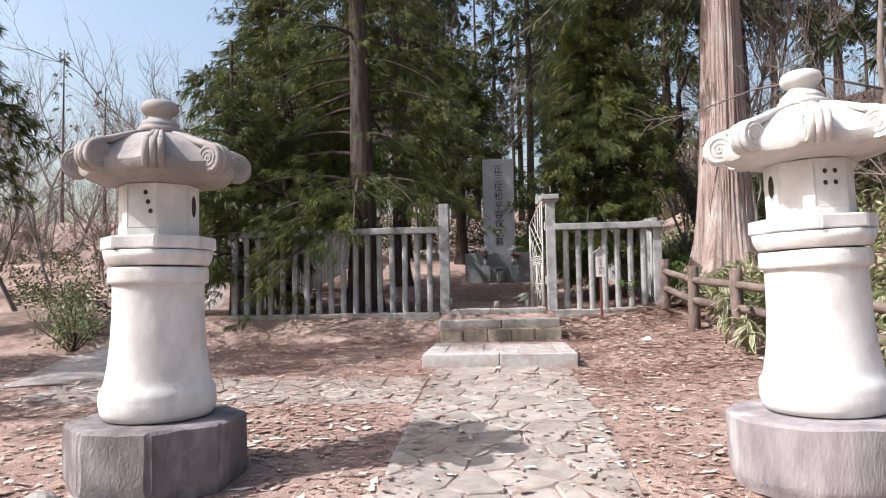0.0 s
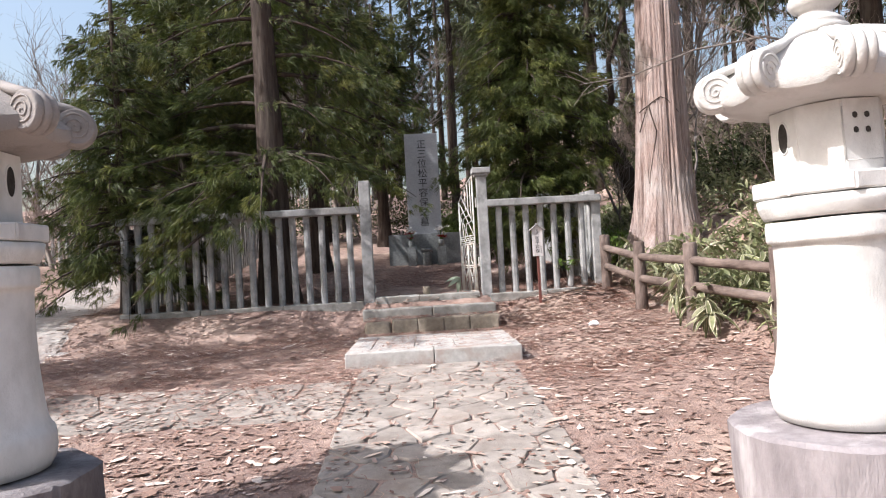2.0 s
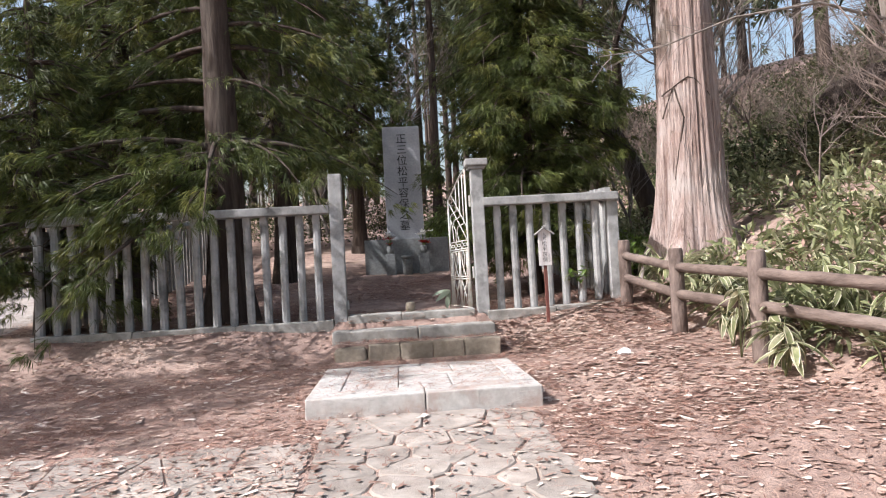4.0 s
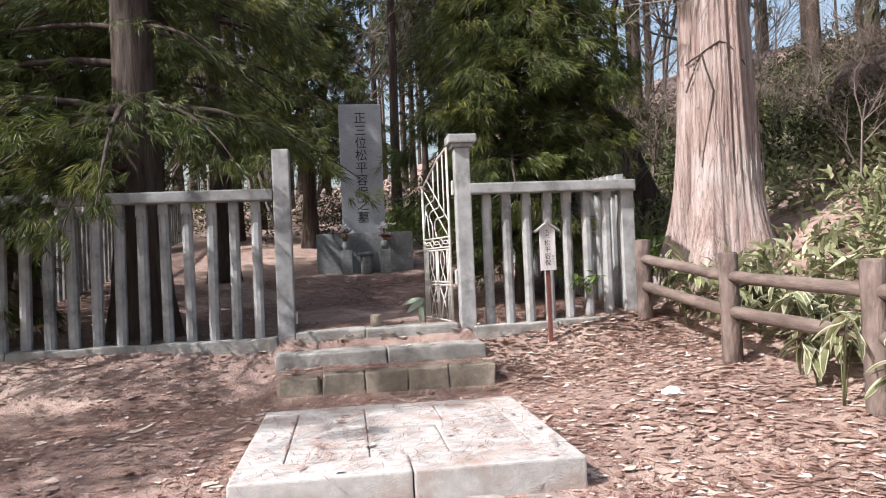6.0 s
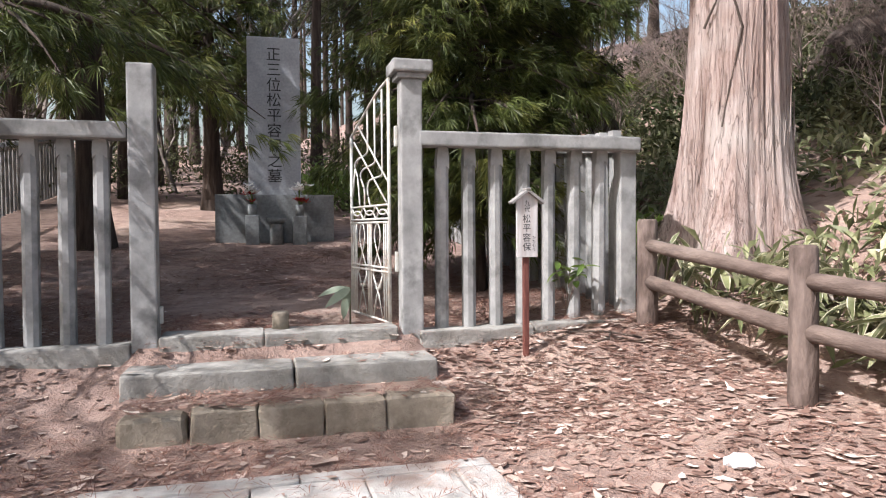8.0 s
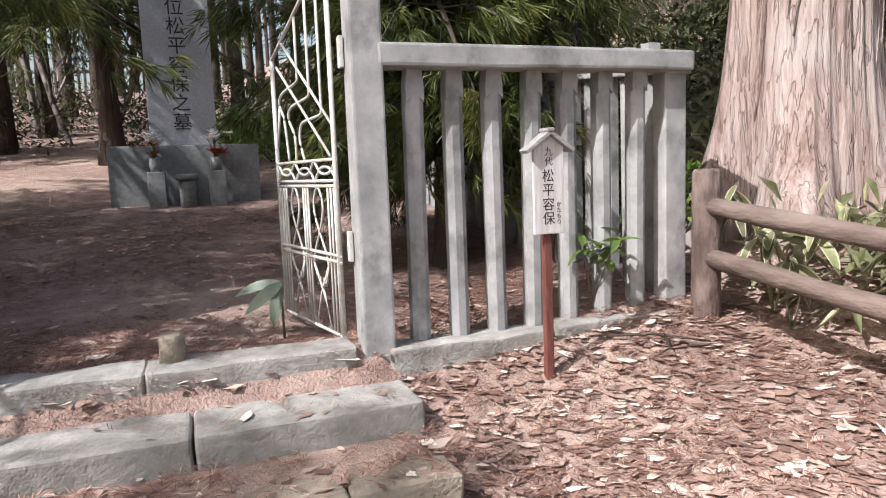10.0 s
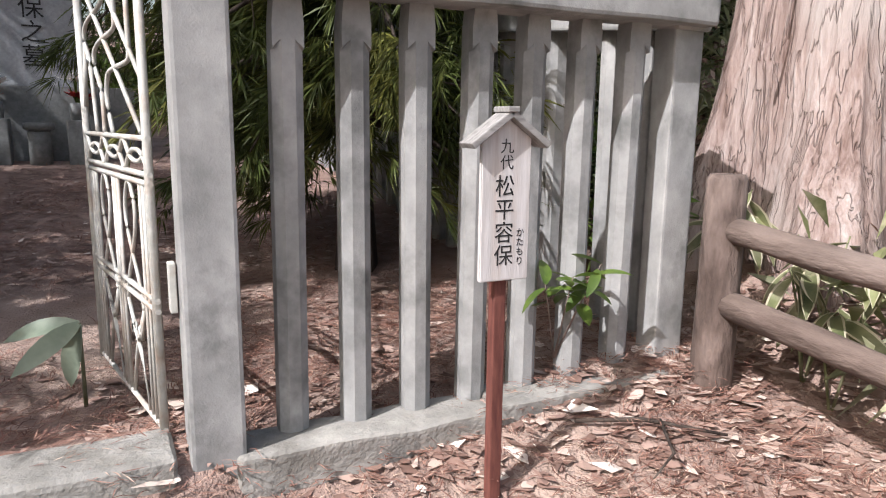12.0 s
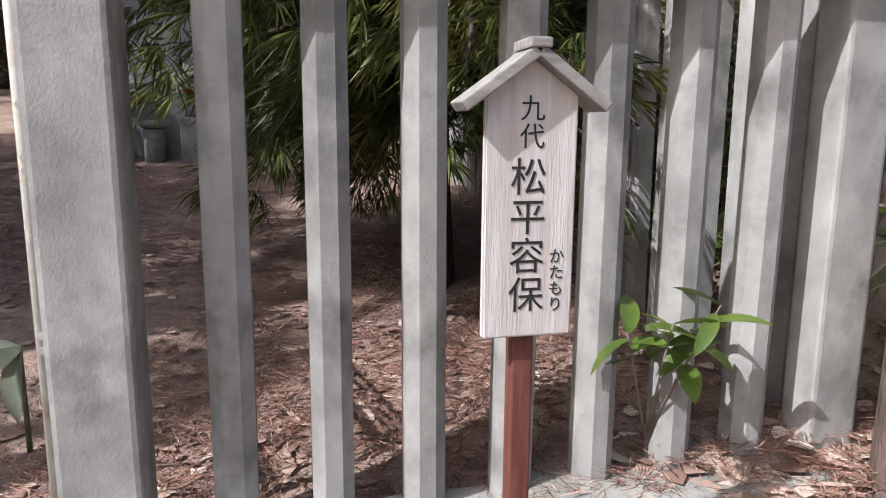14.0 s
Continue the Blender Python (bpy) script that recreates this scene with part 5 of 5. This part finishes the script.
def sprig(name, label, x, y, z, tips, mesh, scale):
    t = thing(name, x, y, z, label, "plant")
    for i, (dx, dy, dz) in enumerate(tips):
        tip = Vector((dx, dy, dz))
        part("stem", tube([(0, 0, -0.02), tip * 0.6, tip], [0.004, 0.0028, 0.002], 5), "twig", t)
        for k in range(5):
            q = part("leaf", mesh[k % len(mesh)], "gloss", t)
            q.location = tip * (1 - 0.06 * k)
            q.rotation_euler = (random.uniform(-0.5, 0.5), random.uniform(-0.7, 0.45), k * 1.9 + i)
            q.scale = (scale,) * 3


sprig("evergreen_sprig", "glossy green sprig growing out between fence slats", 2.09, 0.06, 0.70,
      ((-0.02, -0.12, 0.31), (-0.12, -0.10, 0.29), (0.09, -0.13, 0.35), (0.04, -0.13, 0.27)), GLOSS, 1.2)
plant = thing("broadleaf_plant", 0.53, 0.62, ground_z(0.53, 0.62), "broad grey-green leaves beside the open iron gate", "plant")
for rx, ry, rz in ((-0.7, 0.0, 3.0), (-1.1, 1.25, 3.2), (-0.8, 0.3, 3.9)):
    q = part("leaf", PALE, "paleleaf", plant)
    q.location, q.rotation_euler, q.scale = (0, 0, 0.30), (rx, ry, rz), (1, 1, 1)
part("stem", tube([(0, 0, -0.02), (0, 0, 0.30)], [0.008, 0.006], 6), "sasa", plant)
rock = bmesh.new()
bmesh.ops.create_icosphere(rock, subdivisions=4, radius=0.85)
for v in rock.verts:
    v.co = Vector((v.co.x * 1.25, v.co.y, v.co.z * 0.8)) + noise.noise_vector(v.co * 1.8) * 0.22
rk = part("mossy_boulder", rock, "darkbark")
rk.location = (8.6, 3.4, ground_z(8.6, 3.4) + 0.3)
tagged(rk, "large dark mossy boulder on the wooded slope", "boulder")

# fallen branch and a scrap of paper
fb = thing("fallen_branch", 2.2, -0.3, ground_z(2.2, -0.3) + 0.02, "dead forked branch lying on the leaves", "branch")
part("stick", tube([(-0.2, 0.1, 0.02), (0.0, 0.0, 0.03), (0.22, -0.16, 0.0)], [0.007, 0.008, 0.005], 6), "darkbark", fb)
part("fork", tube([(0.05, -0.03, 0.03), (-0.05, -0.2, 0.01), (-0.2, -0.28, 0.0)], [0.006, 0.005, 0.003], 6), "darkbark", fb)
bm = bmesh.new()
bmesh.ops.create_icosphere(bm, subdivisions=2, radius=0.065)
for v in bm.verts:
    v.co = Vector((v.co.x, v.co.y * 1.1, v.co.z * 0.45)) + noise.noise_vector(v.co * 22) * 0.02
pp = part("crumpled_paper", bm, "paper")
pp.location = (1.915, -2.14, ground_z(1.915, -2.14) + 0.02)
tagged(pp, "crumpled white paper lying on dead leaves", "litter")


# ---- paving ----
def clip(poly, p, n):
    out = []
    for i, a in enumerate(poly):
        b = poly[(i + 1) % len(poly)]
        da, db = (a - p).dot(n), (b - p).dot(n)
        if da <= 0:
            out.append(a)
        if (da < 0) != (db < 0) and abs(da - db) > 1e-9:
            out.append(a + (b - a) * (da / (da - db)))
    return out


def paving(name, label, x0, x1, y0, y1, step, gap, border):
    t = tagged(new(name), label, "pavement", kind="structure")
    r = random.Random(5)
    seeds = []
    ny, nx = int((y1 - y0) / step), int((x1 - x0 - border) / step)
    for j in range(ny):
        for i in range(nx):
            if r.random() < 0.12:
                continue
            seeds.append(Vector((x0 + (i + 0.5 + 0.5 * (j % 2) - 0.25 + r.uniform(-0.33, 0.33)) * (x1 - x0 - border) / nx, y0 + (j + 0.5 + r.uniform(-0.33, 0.33)) * step)))
    cells = []
    for s in seeds:
        poly = [Vector(p) for p in ((x0, y0), (x1 - border, y0), (x1 - border, y1), (x0, y1))]
        for o in seeds:
            if o is not s and (o - s).length < step * 3:
                poly = clip(poly, (s + o) / 2, (o - s).normalized())
                if len(poly) < 3:
                    break
        if len(poly) >= 3:
            cells.append(poly)
    y = y0
    while border and y < y1 - 0.1:
        ln = min(r.uniform(0.35, 0.7), y1 - y)
        cells.append([Vector(p) for p in ((x1 - border, y), (x1, y), (x1 + 0.02, y + ln), (x1 - border, y + ln))])
        y += ln
    for poly in cells:
        c = sum(poly, Vector((0, 0))) / len(poly)
        # round the corners by cutting each one
        ring = []
        for i, p in enumerate(poly):
            a, b = poly[i - 1], poly[(i + 1) % len(poly)]
            for q, k in ((a, 0.13), (b, 0.13)):
                ring.append(p.lerp(q, k))
        size = max((p - c).length for p in ring)
        if size < 0.08:
            continue
        bm = bmesh.new()
        base = r.uniform(0.006, 0.018)
        tx, ty = r.uniform(-0.03, 0.03), r.uniform(-0.03, 0.03)
        loops = []
        for shrink, dz in ((gap, -0.09), (gap, -0.010), (gap + 0.010, 0.0)):
            loop = []
            for p in ring:
                d = c - p
                q = p + d.normalized() * (shrink + 0.006 * noise.noise(Vector((p.x * 9, p.y * 9, 0))))
                z = ground_z(q.x, q.y) + base + dz + tx * (q.x - c.x) + ty * (q.y - c.y) + 0.004 * noise.noise(Vector((q.x * 6, q.y * 6, 2)))
                loop.append(bm.verts.new((q.x, q.y, z)))
            loops.append(loop)
        m = len(ring)
        for a, b in zip(loops, loops[1:]):
            for k in range(m):
                bm.faces.new((a[k], a[(k + 1) % m], b[(k + 1) % m], b[k]))
        bm.faces.new(loops[-1])
        bmesh.ops.recalc_face_normals(bm, faces=bm.faces[:])
        part("paving_stone", bm, "paving", t)


paving("pavement", "path of irregular worn paving stones leading to the steps", -0.72, 0.80, -11.6, -3.31, 0.29, 0.007, 0.0)
paving("pavement_branch", "worn stone paving branching off under dead leaves", -4.6, -0.74, -5.15, -3.85, 0.33, 0.009, 0.0)


# ---- worn way leading off past the fence ----
def worn_way():
    line = ((-4.7, -4.3), (-5.2, -2.6), (-5.5, -0.6), (-6.0, 1.6), (-6.9, 4.4), (-8.6, 8.0), (-11.0, 12.0))
    verts, faces, m = [], [], 11
    pts = [Vector(line[k]).lerp(Vector(line[k + 1]), u) for k in range(len(line) - 1) for u in np.linspace(0, 1, 9)[:-1]]
    for i, p in enumerate(pts):
        d = (pts[min(i + 1, len(pts) - 1)] - pts[max(i - 1, 0)]).normalized()
        n = Vector((d.y, -d.x))
        for k in range(m):
            u = (k / (m - 1) - 0.5) * 2
            q = p + n * u * (0.85 + 0.2 * noise.noise(Vector((i * 0.4, u, 3))))
            verts.append((q.x, q.y, ground_z(q.x, q.y) + 0.022 - 0.05 * u * u))
    for i in range(len(pts) - 1):
        for k in range(m - 1):
            a = i * m + k
            faces.append((a, a + 1, a + m + 1, a + m))
    tagged(part("worn_way", mesh_of("worn_way", verts, faces, "gravel", True), "gravel"), "pale trodden gravel way leading off past the fence", "path", kind="structure")


worn_way()


# ---- dead leaves and fallen needles ----
def on_top(x, y):
    """The height of whatever lies at this spot."""
    if -0.88 < x < 0.9 and -3.29 < y < -1.6:
        return 0.204
    if -0.93 < x < 0.95 and -0.5 < y < -0.17:
        return 0.48
    if -0.87 < x < 0.94 and -0.95 < y < -0.5:
        return 0.356 if y < -0.76 else 0.345
    if -0.72 < x < 0.8 and y < -3.31 or (-4.6 < x < -0.74 and -5.15 < y < -3.85):
        return ground_z(x, y) + 0.02
    return ground_z(x, y) + 0.006


def keep_off(x, y, broad):
    if -0.88 < x < 0.9 and -3.3 < y < -1.6:
        return 0.975 if broad else 0.72
    if -0.72 < x < 0.8 and y < -3.29:
        return 0.90 if abs(x) < 0.5 else 0.75
    if -4.6 < x < -0.74 and -5.15 < y < -3.85:
        return 0.55
    if -0.93 < x < 0.95 and -0.5 < y < -0.17:
        return 0.96
    patch = noise.noise(Vector((x * 0.9, y * 0.9, 7)))
    return min(0.9, max(0.05, 0.42 - 0.9 * patch))


def litter(name, label, count, box4, length, width, material, curl, seed):
    r = np.random.default_rng(seed)
    V = []
    x0, x1, y0, y1 = box4
    while len(V) < count:
        x, y = r.uniform(x0, x1), r.uniform(y0, y1)
        if r.uniform() < keep_off(x, y, width > 0.008):
            continue
        z = on_top(x, y)
        a, ln = r.uniform(0, 6.283), length * 2 ** r.uniform(-1.0, 0.8)
        w = width * r.uniform(0.6, 1.3)
        c, s = math.cos(a), math.sin(a)
        if width > 0.008:
            # a curled leaf or torn piece of one: six uneven corners
            tilt, cup = r.normal() * 0.25 * curl, r.uniform(-0.3, 1.0) * curl
            roll = r.normal() * 0.3 * curl
            piece = []
            for u, q in ((-0.05, 0.0), (0.3, 0.9), (0.62, 0.6), (1.1, 0.0), (0.6, -0.65), (0.3, -0.85)):
                u, q = u + r.normal() * 0.10, q * r.uniform(0.4, 1.4)
                lx, ly = (u - 0.5) * ln, q * w
                h = abs(ly) * cup * 0.8 + (u - 0.5) ** 2 * ln * cup * 0.8 + lx * tilt + ly * roll
                piece.append((x + c * lx - s * ly, y + s * lx + c * ly, z + 0.0025 + max(h, -0.002)))
            V.append(piece)
        else:
            tip, mid = r.uniform(0, curl) * ln, r.normal() * 0.15 * ln
            V.append(((x, y, z), (x + c * ln * 0.5 - s * (mid + w), y + s * ln * 0.5 + c * (mid + w), z + tip * 0.7 + 0.004),
                      (x + c * ln, y + s * ln, z + tip + 0.002), (x + c * ln * 0.5 - s * (mid - w), y + s * ln * 0.5 + c * (mid - w), z + tip * 0.7 + 0.004)))
    k = len(V[0])
    v = np.array(V).reshape(-1, 3)
    corners = ((0, 1, 5), (1, 2, 4, 5), (2, 3, 4)) if k == 6 else ((0, 1, 2, 3),)
    f = [tuple(i + a for a in t) for i in range(0, len(v), k) for t in corners]
    tagged(part(name, mesh_of(name, v, f, material), material), label, "litter", kind="stuff")


def sprays(name, label, count, box4, seed):
    """Shed conifer sprays: a stem with a comb of short curved needles."""
    r = np.random.default_rng(seed)
    V = []
    x0, x1, y0, y1 = box4
    n = 0
    while n < count:
        x, y = r.uniform(x0, x1), r.uniform(y0, y1)
        if r.uniform() < keep_off(x, y, False):
            continue
        n += 1
        z, a, ln = on_top(x, y) + 0.004, r.uniform(0, 6.283), r.uniform(0.08, 0.2)
        c, q = math.cos(a), math.sin(a)
        bend = r.normal() * 0.6
        for k in range(13):
            u = k / 12
            bx, by = x + c * ln * u - q * bend * ln * u * u * 0.5, y + q * ln * u + c * bend * ln * u * u * 0.5
            d = a + bend * u + (1 if k % 2 else -1) * r.uniform(0.25, 0.6)
            m = ln * r.uniform(0.25, 0.5)
            h = z + 0.02 * r.uniform()
            w = 0.0019
            dx, dy = math.cos(d), math.sin(d)
            V.append(((bx, by, h), (bx + dx * m * 0.5 - dy * w, by + dy * m * 0.5 + dx * w, h + 0.006), (bx + dx * m, by + dy * m, h + r.uniform(0, 0.02)), (bx + dx * m * 0.5 + dy * w, by + dy * m * 0.5 - dx * w, h + 0.006)))
    v = np.array(V).reshape(-1, 3)
    tagged(part(name, mesh_of(name, v, np.arange(len(v)).reshape(-1, 4), "straw"), "straw"), label, "litter", kind="stuff")


litter("dead_leaves", "dry brown broad leaves covering the ground", 42000, (-7, 4.5, -10.5, 5.5), 0.05, 0.019, "dead", 0.3, 1)
litter("dead_leaves_near_fence", "pale dry leaves heaped before the fence", 2600, (0.95, 3.4, -4.0, 0.0), 0.07, 0.028, "dead", 0.35, 2)
litter("large_dead_leaves", "large pale dry leaves scattered over the ground", 2600, (-6, 4.0, -9.5, 1.0), 0.085, 0.036, "pale", 0.4, 6)
litter("fallen_needles", "reddish fallen conifer needles and twigs", 46000, (-5, 4, -4.5, 6.5), 0.10, 0.0022, "straw", 0.25, 3)
litter("fallen_needles_by_path", "reddish fallen conifer needles beside the path", 14000, (-4, 3.5, -9.5, -2), 0.09, 0.0022, "straw", 0.25, 4)
sprays("fallen_sprays", "reddish brown shed conifer sprays on the ground", 5200, (-4.5, 3.3, -4.5, 5.0), 8)
sprays("fallen_sprays_by_fence", "reddish brown shed conifer sprays heaped along the fence", 1500, (-0.9, 2.7, -1.1, 1.2), 9)
